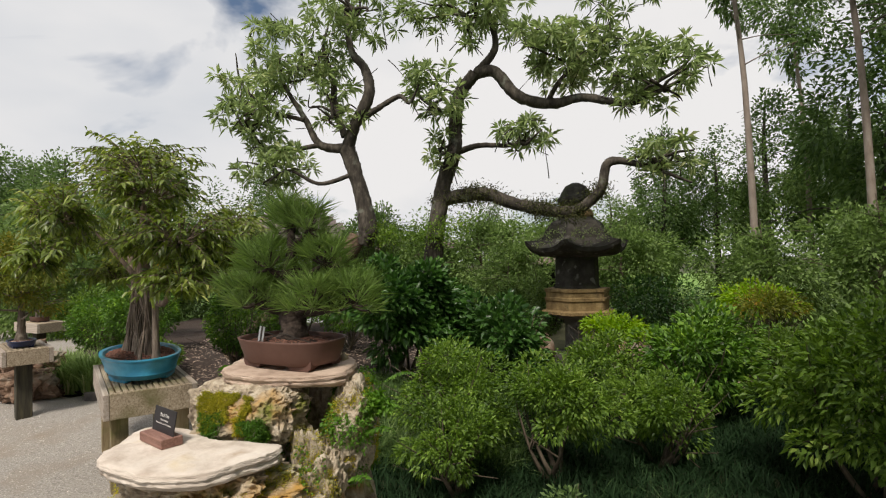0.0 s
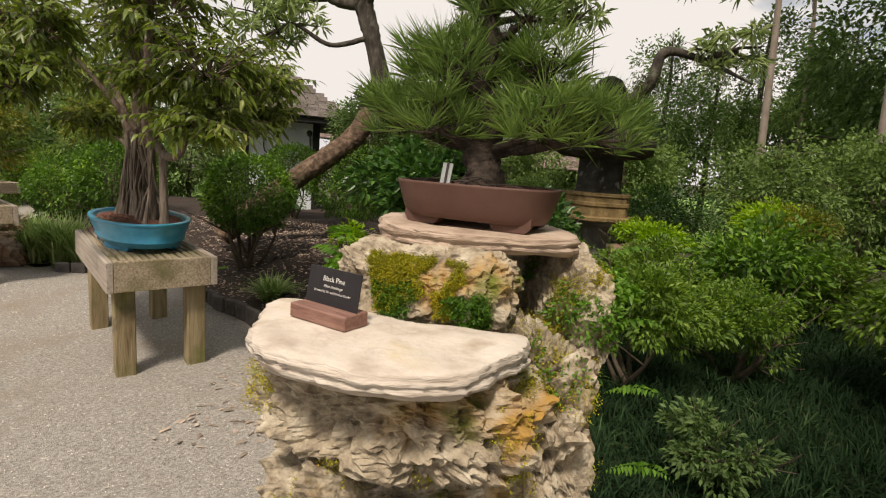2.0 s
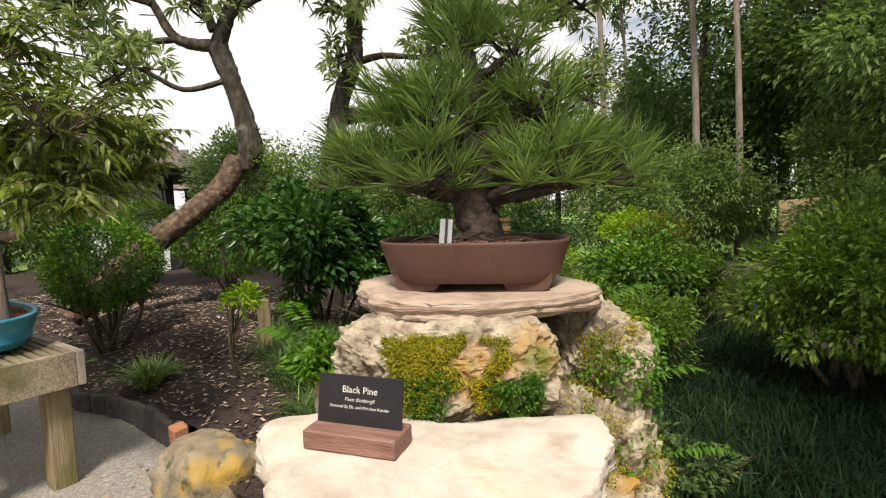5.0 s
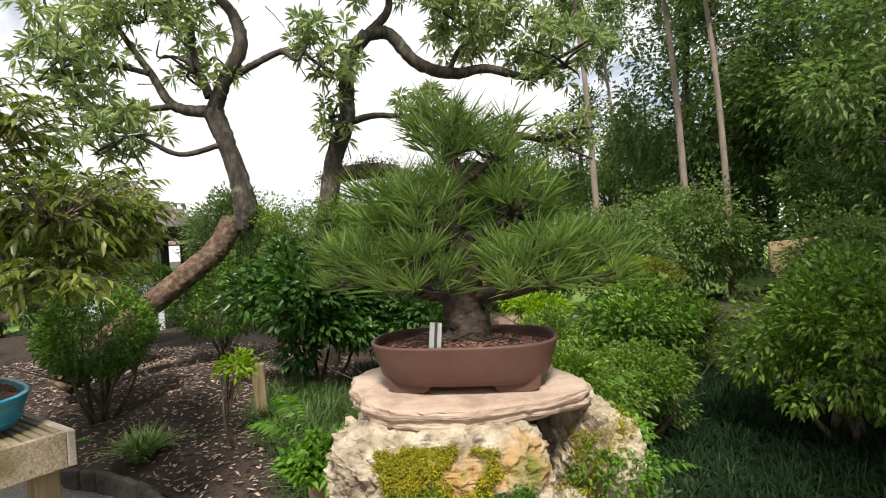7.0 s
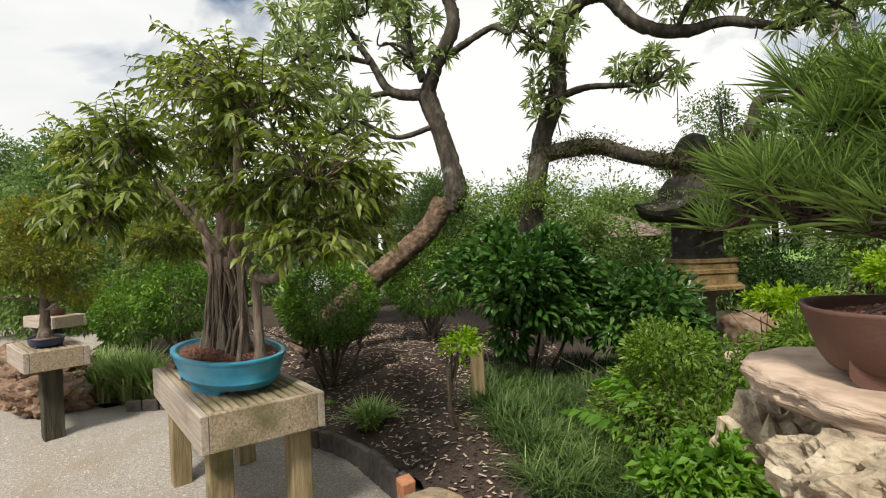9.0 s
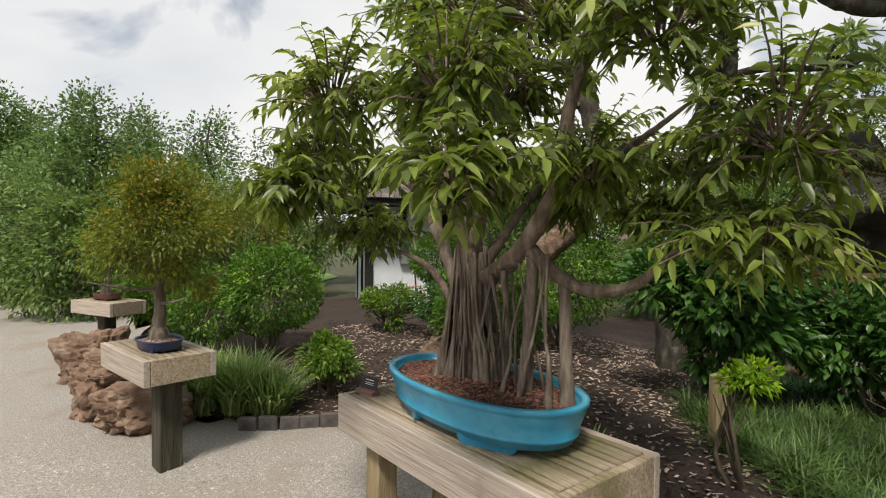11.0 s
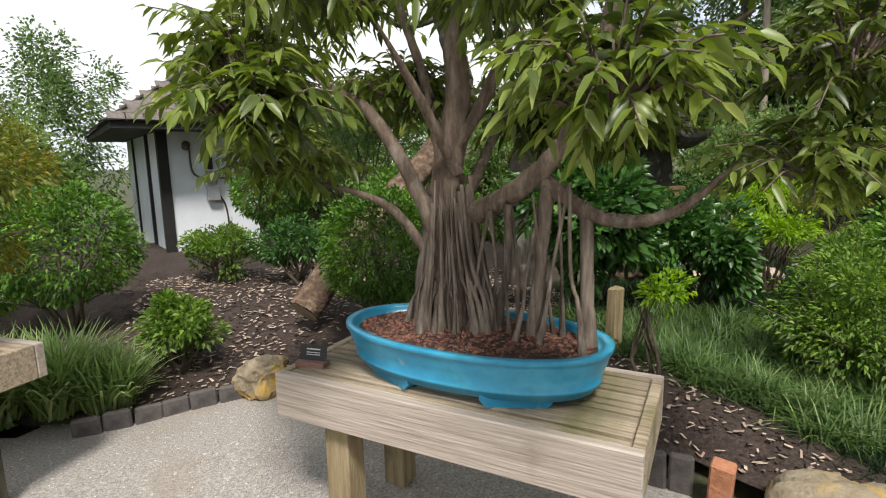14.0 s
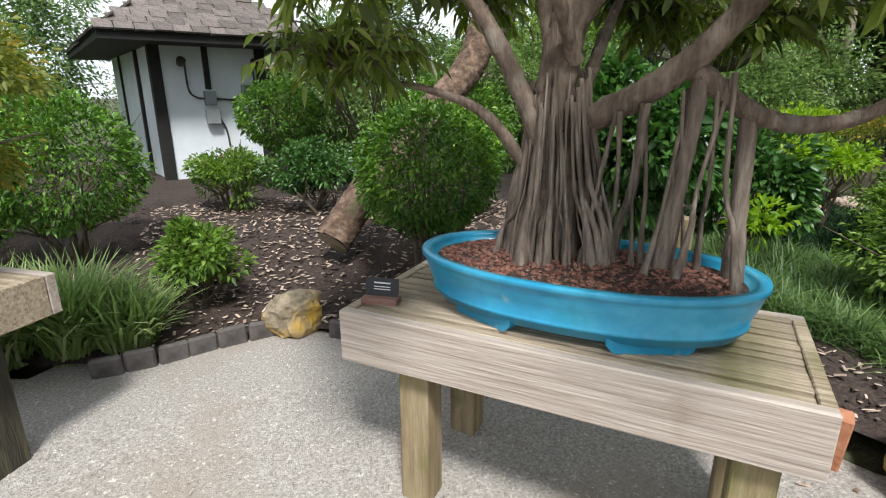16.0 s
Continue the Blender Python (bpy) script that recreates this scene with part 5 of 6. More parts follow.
# ---- boulders, edging, brick ----
tagged(rock_mesh("boulder", pose(-1.40, 3.46, 0.03, 0, 0, -30), (0.27, 0.21, 0.18), M_BOULDER, 31, 0.14, 0.0, 4), "rounded grey-brown boulder with ochre lichen at the path's edge", "boulder")
tagged(rock_mesh("boulder", pose(-3.46, 5.86, 0.10, 0, 0, 30), (0.17, 0.14, 0.14), M_BOULDER, 35, 0.16, 0.05, 4), "ochre yellow rock at the end of the edging", "boulder")
tagged(rock_mesh("boulder", pose(-5.25, 5.75, 0.16, 0, 0, 30), (0.36, 0.26, 0.2), M_REDROCK, 37, 0.24, 0.4, 5), "brown rock behind the small stand", "boulder")
tagged(rock_mesh("boulder", pose(-5.75, 6.1, 0.18, 0, 0, 60), (0.32, 0.24, 0.28), M_REDROCK, 38, 0.24, 0.4, 5), "brown rock behind the small stand", "boulder")
tagged(rock_mesh("boulder", pose(-5.45, 5.95, 0.42, 0, 0, 10), (0.34, 0.24, 0.13), M_REDROCK, 39, 0.24, 0.4, 5), "flat brown rock topping the low rock wall", "boulder")
tagged(rock_mesh("boulder", pose(-6.5, 6.95, 0.2, 0, 0, 10), (0.3, 0.24, 0.3), M_REDROCK, 40, 0.24, 0.4, 5), "reddish rock by the far stand", "boulder")
tagged(rock_mesh("boulder", pose(2.2, 7.5, 0.18, 0, 0, 10), (0.45, 0.3, 0.32), M_REDROCK, 41, 0.16, 0.0, 4), "orange-red rock at the lantern's foot", "boulder")
tagged(rock_mesh("boulder", pose(0.9, 7.3, 0.3, 0, 0, 50), (0.3, 0.25, 0.3), M_REDROCK, 42, 0.16, 0.0, 4), "orange-red rock at the lantern's foot", "boulder")
for i, (x, y, s) in enumerate(((1.6, 6.9, 0.3), (2.5, 6.7, 0.34), (3.3, 6.5, 0.36), (0.9, 6.6, 0.26))):
    tagged(rock_mesh("flat_rock", pose(x, y, 0.04, 0, 0, 40 * i), (s, s * 0.6, 0.09), M_SLABT, 44 + i, 0.14, 0.0, 3), "flat tan rock edging the bed", "rock", group="rocks edging the bed")

edging = empty("bed_edging", pose(0, 0, 0), "low dark grey edging blocks with rounded tops", "edging", kind="structure")
rng = np.random.default_rng(12)
for run in ([(-4.5, 5.70), (-4.2, 5.70), (-3.9, 5.78), (-3.58, 5.84)], [(-3.3, 5.68), (-2.9, 5.3), (-2.52, 4.88), (-2.15, 4.64), (-1.85, 4.28), (-1.62, 4.0)]):
    n = int(sum(math.dist(a, b) for a, b in zip(run, run[1:])) / 0.155)
    pts = smooth_path([(x, y, 0) for x, y in run], n + 1)
    for a, b in zip(pts, pts[1:]):
        d = b - a
        blk = part("edging_block", box_bm(float(np.linalg.norm(d)) - 0.004, 0.045, 0.225, bevel=0.012), M_EDGE, edging)
        blk.matrix_basis = pose(*((a + b) / 2 - np.array([0, 0, 0.115 + rng.uniform(0, 0.02)])), rng.uniform(-6, 6), rng.uniform(-3, 3), math.degrees(math.atan2(d[1], d[0])))
b = part("brick", box_bm(0.085, 0.1, 0.26, bevel=0.008, jitter=0.004), M_BRICK)
b.matrix_basis = pose(-1.62, 3.86, -0.11, 3, -3, 30)
tagged(b, "orange clay brick set upright at the edging's end", "brick")
p = part("wooden_stake", box_bm(0.09, 0.08, 0.62, bevel=0.01, jitter=0.008), M_POST)
p.matrix_basis = pose(-1.2, 5.1, 0.03, 2, -2, 20)
tagged(p, "short weathered wooden stake under the bush", "stake")


# ---- plant benches ----
def plant_bench(at, turn, length, depth, height, legs, label, planks=14, fascia=0.19, post=0.13, post_mat=None, along=True):
    """A timber plant bench. Its local x runs along the front, y to the back."""
    thing = empty("plant_bench", pose(*at, 0, 0, turn), label, "plant bench")
    t = 0.04
    f = part("front_board", box_bm(length, t, fascia, (length / 2, t / 2, height - fascia), bevel=0.004), M_WOOD, thing, "weathered grey front board")
    part("back_board", box_bm(length, t, fascia, (length / 2, depth - t / 2, height - fascia), bevel=0.004), M_WOOD, thing)
    for x in (t / 2, length - t / 2):
        part("end_board", box_bm(t, depth - 2 * t - 0.004, fascia, (x, depth / 2, height - fascia), bevel=0.004), M_PLANK, thing)
    if along:
        w = (depth - 2 * t - 0.004) / planks
        plank = box_bm(length - 2 * t - 0.006, w - 0.010, 0.028, bevel=0.004)
        first = part("plank", plank, M_PLANK, thing)
        for i in range(planks):
            ob = first if i == 0 else new("plank", first.data)
            ob.parent = thing
            ob.matrix_basis = pose(length / 2, t + 0.002 + w * (i + 0.5), height - 0.03 + random.uniform(-0.004, 0.006))
    for x, y in legs:
        part("leg", box_bm(post, post, height + 0.07, (x, y, -0.11), bevel=0.006), post_mat or M_POST, thing, "stained square timber leg")
    return thing


BENCH_TURN = math.degrees(math.atan2(-0.764, 0.645))
BENCH_AT = (-3.47, 4.49, 0.0)


def bench(x, y, z):
    a = radians(BENCH_TURN)
    return (BENCH_AT[0] + x * math.cos(a) - y * math.sin(a), BENCH_AT[1] + x * math.sin(a) + y * math.cos(a), z)


plant_bench(BENCH_AT, BENCH_TURN, 1.44, 0.64, 0.66, [(0.26, 0.11), (1.3, 0.11), (0.26, 0.53), (1.3, 0.53)], "weathered grey timber plant bench with slatted top", planks=13, post=0.115)
POT_AT = bench(0.745, 0.315, 0.662)
BPOT_RX, BPOT_RY = 0.55, 0.305
oval_pot("blue_pot", POT_AT, BENCH_TURN, BPOT_RX, BPOT_RY, 0.2, M_BLUE, 0.10,
         [(-0.62, -0.80, 0.13, True), (0.62, -0.80, 0.13, True), (-0.62, 0.80, 0.13, True), (0.62, 0.80, 0.13, True)], "large turquoise-blue glazed oval pot with scalloped feet", power=2.15, foot_h=0.03, flare=0.80, lip=0.022, belt=True, n=96)
soil((POT_AT[0], POT_AT[1], POT_AT[2] + 0.171), BENCH_TURN, BPOT_RX * 0.9, BPOT_RY * 0.86, M_MULCH, 0.022, 2600, 34, "reddish bark chips filling the blue pot", mound=0.03, power=2.15)
plant_sign(bench(0.1, 0.12, 0.661), BENCH_TURN + 12, 0.125, 0.075, [("", 0.005, 0.72, 0), ("", 0.003, 0.55, 0), ("", 0.003, 0.43, 0)], "small black plant sign on a dark wooden base", lean=-16)


def fig_bonsai():
    rng = np.random.default_rng(202)
    base = (POT_AT[0], POT_AT[1], POT_AT[2] + 0.173)
    thing = empty("fig_bonsai", pose(*base, 0, 0, BENCH_TURN), "large fig bonsai with grey aerial roots and broad drooping crown", "bonsai tree")
    V = lambda *p: np.array(p, float)
    limbs = [([V(-0.08, 0.03, 0.0), V(-0.10, 0.03, 0.3), V(-0.11, 0.03, 0.55), V(-0.06, 0.04, 0.8), V(-0.05, 0.0, 1.0), V(0.03, 0.0, 1.25)], [0.12, 0.105, 0.09, 0.07, 0.05, 0.02]),
             ([V(-0.14, 0.0, 0.4), V(-0.27, -0.02, 0.62), V(-0.42, -0.04, 0.78), V(-0.6, -0.06, 0.86), V(-0.8, -0.05, 0.98)], [0.06, 0.05, 0.042, 0.03, 0.012]),
             ([V(-0.18, 0.02, 0.3), V(-0.34, 0.0, 0.48), V(-0.52, -0.02, 0.54), V(-0.7, -0.05, 0.57)], [0.04, 0.03, 0.022, 0.01]),
             ([V(-0.06, 0.05, 0.45), V(0.12, 0.03, 0.52), V(0.30, 0.0, 0.62), V(0.46, -0.02, 0.78), V(0.52, -0.03, 1.0), V(0.66, -0.03, 1.15)], [0.08, 0.07, 0.062, 0.055, 0.04, 0.015]),
             ([V(0.28, 0.02, 0.58), V(0.42, 0.05, 0.50), V(0.56, 0.08, 0.46), V(0.72, 0.1, 0.50), V(0.9, 0.1, 0.62)], [0.055, 0.048, 0.042, 0.032, 0.012]),
             ([V(-0.08, 0.03, 0.65), V(0.06, 0.05, 0.82), V(0.2, 0.04, 1.05), V(0.28, 0.02, 1.3)], [0.05, 0.042, 0.03, 0.012]),
             ([V(-0.12, 0.03, 0.6), V(-0.22, 0.08, 0.85), V(-0.35, 0.1, 1.1), V(-0.4, 0.1, 1.3)], [0.045, 0.036, 0.026, 0.01]),
             ([V(0.46, 0.0, 0.8), V(0.66, 0.08, 0.85), V(0.9, 0.1, 0.95)], [0.035, 0.026, 0.01]),
             ([V(-0.05, 0.06, 0.5), V(0.0, 0.25, 0.7), V(0.05, 0.42, 0.85)], [0.045, 0.03, 0.012]),
             ([V(-0.05, 0.0, 0.6), V(-0.1, -0.2, 0.8), V(-0.15, -0.36, 0.95)], [0.04, 0.028, 0.01])]
    for i, (p, r) in enumerate(limbs):
        fast_mesh("limb" if i else "trunk", *tube_data([V(q[0], q[1], q[2] if q[2] < 0.5 else 0.5 + (q[2] - 0.5) * 1.35) for q in p], [k * (0.58 if i else 0.72) for k in r], 14, 11 * len(p), 0.07, rng), M_FIGBARK, thing, smooth=True)
    roots = []
    for i in range(94):
        if i < 84:
            a = rng.uniform(0, 2 * np.pi)
            b0 = V(-0.09 + math.cos(a) * rng.uniform(0.14, 0.23), 0.02 + math.sin(a) * rng.uniform(0.08, 0.14), -0.01)
            tp = V(-0.10 + math.cos(a) * 0.085, 0.03 + math.sin(a) * 0.075, rng.uniform(0.32, 0.62))
        else:
            s = rng.uniform(0, 1)
            tp = V(0.05 + 0.34 * s, rng.uniform(-0.03, 0.07), 0.48 + 0.12 * s)
            b0 = V(tp[0] + rng.uniform(-0.11, 0.08), rng.uniform(-0.07, 0.1), -0.01)
        mid = (b0 + tp) / 2 + rng.normal(size=3) * V(0.012, 0.012, 0.0) + (V(-0.09, 0.03, 0) - (b0 + tp) / 2) * V(0.10, 0.10, 0) * (i < 84)
        r = rng.uniform(0.0035, 0.0085) * (1.7 if i % 9 == 0 else 1.0)
        roots.append(tube_data([b0, b0 * 0.72 + tp * 0.28 + rng.normal(size=3) * 0.006, mid, tp], [r * 2.4, r * 1.2, r, r * 1.1], 7, 18, 0.10, rng))
    roots.append(tube_data([V(0.45, 0.06, 0), V(0.44, 0.06, 0.2), V(0.43, 0.06, 0.48)], [0.035, 0.024, 0.026], 9, 14, 0.06, rng))
    roots.append(tube_data([V(0.25, 0.03, 0), V(0.27, 0.03, 0.25), V(0.3, 0.02, 0.58)], [0.035, 0.025, 0.026], 9, 14, 0.06, rng))
    for r in roots:
        fast_mesh("aerial_root", *r, M_ROOT, thing, smooth=True)
    zones = [((-0.95, -0.05, 1.05), (0.36, 0.40, 0.26)), ((-0.75, -0.06, 0.70), (0.36, 0.34, 0.17)), ((-0.6, 0.05, 1.40), (0.42, 0.45, 0.30)), ((-0.1, 0.0, 1.72), (0.5, 0.5, 0.26)), ((0.35, 0.0, 1.60), (0.42, 0.46, 0.30)),
             ((0.8, 0.0, 1.35), (0.40, 0.44, 0.28)), ((1.1, 0.08, 1.0), (0.40, 0.40, 0.28)), ((1.05, 0.1, 0.68), (0.38, 0.36, 0.17)), ((0.05, 0.5, 1.15), (0.5, 0.28, 0.28)), ((-0.2, -0.42, 1.25), (0.5, 0.24, 0.26)), ((0.4, -0.36, 1.18), (0.42, 0.24, 0.26)), ((-0.6, -0.3, 1.08), (0.36, 0.24, 0.24)),
             ((0.6, 0.45, 1.0), (0.4, 0.28, 0.24)), ((-0.6, 0.42, 1.0), (0.4, 0.26, 0.24)), ((0.1, 0.0, 1.3), (0.5, 0.4, 0.25)), ((0.55, 0.0, 0.92), (0.3, 0.3, 0.15)), ((-0.35, 0.1, 0.98), (0.3, 0.3, 0.16)), ((0.1, 0.32, 0.86), (0.4, 0.2, 0.2)), ((0.4, 0.5, 0.8), (0.4, 0.2, 0.16)), ((-0.3, -0.5, 0.85), (0.34, 0.16, 0.16)), ((0.6, -0.45, 0.85), (0.34, 0.18, 0.18))]
    at, way, tw = [], [], []
    for c, r in zones:
        c = (c[0] * 1.05, c[1] * 1.5, c[2])
        r = (r[0], r[1] * 1.3, r[2])
        for _ in range(76):
            t = np.array(c) + unit(rng.normal(size=3)) * np.array(r) * rng.uniform(0.35, 1.0)
            o = np.array(c) + (t - np.array(c)) * 0.25 - V(0, 0, 0.05)
            mid = (o + t) / 2 + V(0, 0, 0.04)
            tw.append(tube_data([o, mid, t], [0.005, 0.0035, 0.0015], 4, 6))
            pth = smooth_path([o, mid, t], 13)[3:]
            n = len(pth)
            d = unit(np.gradient(pth, axis=0))
            s = unit(np.cross(d, V(0, 0, 1)))
            sign = np.where(np.arange(n) % 2 == 0, 1.0, -1.0)[:, None]
            at.append(pth)
            way.append(d * 0.7 + s * sign * 0.8 + rng.normal(size=(n, 3)) * 0.25 + V(0, 0, -0.15))
    at, way = np.vstack(at), np.vstack(way)
    tagged(fast_mesh("twig_mass", *join_data(tw), M_FIGBARK, thing, smooth=True), kind="stuff")
    fast_mesh("crown", *leaf_data(at, way, 0.066, 0.023, rng, droop=0.42, fold=0.2, long_leaf=True), L_FICUS, thing, "drooping pointed green leaves")
    return thing


fig_bonsai()

# small stand with the navy pot
B2_TURN = -40.0
B2_AT = (-5.31, 5.31, 0.0)


def bench2(x, y, z):
    a = radians(B2_TURN)
    return (B2_AT[0] + x * math.cos(a) - y * math.sin(a), B2_AT[1] + x * math.sin(a) + y * math.cos(a), z)


plant_bench(B2_AT, B2_TURN, 0.80, 0.44, 0.73, [(0.62, 0.2)], "weathered grey timber plant stand on a dark post", planks=7, fascia=0.16, post=0.14, post_mat=M_DARKPOST)
p2 = bench2(0.5, 0.2, 0.732)
oval_pot("navy_pot", p2, B2_TURN, 0.18, 0.13, 0.075, M_NAVY, 0.08, [(-0.62, -0.80, 0.04, False), (0.62, -0.80, 0.04, False), (-0.62, 0.80, 0.04, False), (0.62, 0.80, 0.04, False)], "shallow dark blue glazed oval pot", power=2.4, foot_h=0.012, flare=0.85, lip=0.012)
soil((p2[0], p2[1], p2[2] + 0.055), B2_TURN, 0.16, 0.11, M_CHIP, 0.012, 500, 35, "pale gritty soil filling the navy pot", mound=0.02)


def small_bonsai(at, turn, height, spread, label, seed, n=5200, mat=None):
    rng = np.random.default_rng(seed)
    thing = empty("amber_bonsai", pose(*at, 0, 0, turn), label, "bonsai tree")
    V = lambda *p: np.array(p, float)
    items = [tube_data([V(0, 0, -0.01), V(-0.01, 0, 0.1), V(0.015, 0, 0.22), V(-0.01, 0, height * 0.5), V(0, 0, height * 0.92)], [0.07, 0.042, 0.035, 0.024, 0.006], 10, 30, 0.08, rng)]
    for i in range(16):
        a = i * 2.4
        h = height * (0.2 + 0.6 * i / 16)
        r = spread * (1.0 - 0.55 * i / 16) * rng.uniform(0.75, 1.05)
        items.append(tube_data([V(0, 0, h), V(math.cos(a) * r * 0.5, math.sin(a) * r * 0.5, h + 0.03), V(math.cos(a) * r, math.sin(a) * r, h + 0.08)], [0.014, 0.009, 0.003], 6, 8))
    for i, it in enumerate(items):
        fast_mesh("branch" if i else "trunk", *it, M_ROOT, thing, smooth=True)
    pts, way = clump_points(rng, n, 60, (0, 0, height * 0.58), (spread, spread, height * 0.45), 0.26, 0.3, 0.9)
    fast_mesh("crown", *leaf_data(pts, way, 0.036, 0.017, rng), mat or L_AMBER, thing)
    return thing


small_bonsai((p2[0], p2[1], p2[2] + 0.06), B2_TURN, 1.2, 0.52, "upright bonsai with fine yellow-green and amber leaves", 303, 9000)
B3_AT = (-7.35, 7.75, 0.0)
plant_bench(B3_AT, -25.0, 0.75, 0.42, 0.70, [(0.36, 0.2)], "weathered grey timber plant stand beyond the first", planks=6, fascia=0.15, post=0.14, post_mat=M_DARKPOST)
p3 = (-6.95, 7.8, 0.702)
oval_pot("brown_pot", p3, -25, 0.17, 0.12, 0.08, M_POT, 0.08, [(-0.62, -0.80, 0.04, False), (0.62, -0.80, 0.04, False), (-0.62, 0.80, 0.04, False), (0.62, 0.80, 0.04, False)], "small brown bonsai pot on the far stand", power=2.6, foot_h=0.012, flare=0.85)
small_bonsai((p3[0], p3[1], p3[2] + 0.06), 30, 0.95, 0.42, "green bonsai on the far timber stand", 304, 2600, L_LIGHT)


# ---- stone lantern ----
def lathe(profile, sides, power=0.0, wave=None):
    bm = bmesh.new()
    rings = []
    for r, z in profile:
        ring = []
        for i in range(sides):
            a = 2 * math.pi * (i + 0.5) / sides
            k = 1.0
            dz = 0.0
            if wave:
                k, dz = wave(a, r, z)
            ring.append(bm.verts.new((math.cos(a) * r * k, math.sin(a) * r * k, z + dz)))
        rings.append(ring)
    for a, b in zip(rings, rings[1:]):
        for i in range(sides):
            bm.faces.new((a[i], a[(i + 1) % sides], b[(i + 1) % sides], b[i]))
    bm.faces.new(list(reversed(rings[0])))
    bm.faces.new(rings[-1])
    return bm


def stone_lantern(at, turn, s):
    thing = empty("stone_lantern", pose(*at, 0, 0, turn), "tall weathered dark stone garden lantern with an ochre carved tier", "stone lantern")
    six = lambda a: 1 / max(math.cos((a % (math.pi / 3)) - math.pi / 6), 0.5) * 0.866
    part("base", lathe([(0.40 * s, -0.05), (0.40 * s, 0.06), (0.32 * s, 0.13), (0.24 * s, 0.17)], 48), M_LANTERN, thing, smooth=False)
    part("shaft", lathe([(0.18 * s, 0.15), (0.155 * s, 0.24), (0.15 * s, 0.58), (0.17 * s, 0.66), (0.27 * s, 0.70), (0.36 * s, 0.76)], 32), M_SHAFT, thing, "pale grey stone shaft", smooth=True)
    part("carved_tier", lathe([(0.36 * s, 0.74), (0.45 * s, 0.76), (0.45 * s, 0.80), (0.39 * s, 0.82), (0.39 * s, 0.95), (0.405 * s, 0.96), (0.405 * s, 1.0), (0.39 * s, 1.01), (0.39 * s, 1.08), (0.405 * s, 1.09), (0.405 * s, 1.13), (0.34 * s, 1.135)], 72, wave=lambda a, r, z: (six(a) * (1 + (0.025 * math.sin(a * 24) if z < 0.81 else 0)), 0)), M_LANTERN2, thing, "ochre carved stone tier")
    part("fire_box", lathe([(0.29 * s, 1.13), (0.27 * s, 1.18), (0.265 * s, 1.60), (0.30 * s, 1.66)], 72, wave=lambda a, r, z: (six(a), 0)), M_LANTERN, thing, "dark stone fire box")

    def lift(a, r, z):
        k = abs(((a / (math.pi / 3)) % 1) - 0.5) * 2
        return six(a) * (1 + 0.05 * k ** 3), 0.10 * s * k ** 3 * max(0, (r - 0.3 * s) / (0.3 * s))
    part("roof", lathe([(0.28 * s, 1.60), (0.50 * s, 1.62), (0.60 * s, 1.68), (0.615 * s, 1.74), (0.50 * s, 1.79), (0.40 * s, 1.88), (0.36 * s, 2.0), (0.30 * s, 2.12), (0.21 * s, 2.20)], 96, wave=lift), M_LANTERN, thing, "flared mossy stone roof with upturned corners")
    part("neck", lathe([(0.20 * s, 2.19), (0.21 * s, 2.24), (0.18 * s, 2.32), (0.13 * s, 2.34)], 32), M_LANTERN2, thing, smooth=True)
    part("finial", lathe([(0.13 * s, 2.33), (0.20 * s, 2.40), (0.22 * s, 2.48), (0.19 * s, 2.52), (0.17 * s, 2.58), (0.12 * s, 2.68), (0.04 * s, 2.73)], 32), M_LANTERN, thing, "rounded stone finial", smooth=True)
    rng = np.random.default_rng(8)
    n = 900
    a, r = rng.uniform(0, 2 * np.pi, n), rng.uniform(0.25, 0.6, n) * s
    pts = np.stack([np.cos(a) * r, np.sin(a) * r, 2.30 - r * 0.72 + rng.uniform(0, 0.03, n)], 1)
    fast_mesh("lichen", *leaf_data(pts, rng.normal(size=(n, 3)) + np.array([0, 0, 0.6]), 0.045, 0.014, rng), L_BIGTREE, thing, "grey-green tufts growing on the roof")
    return thing


stone_lantern((1.66, 7.9, 0.0), 8, 1.27)


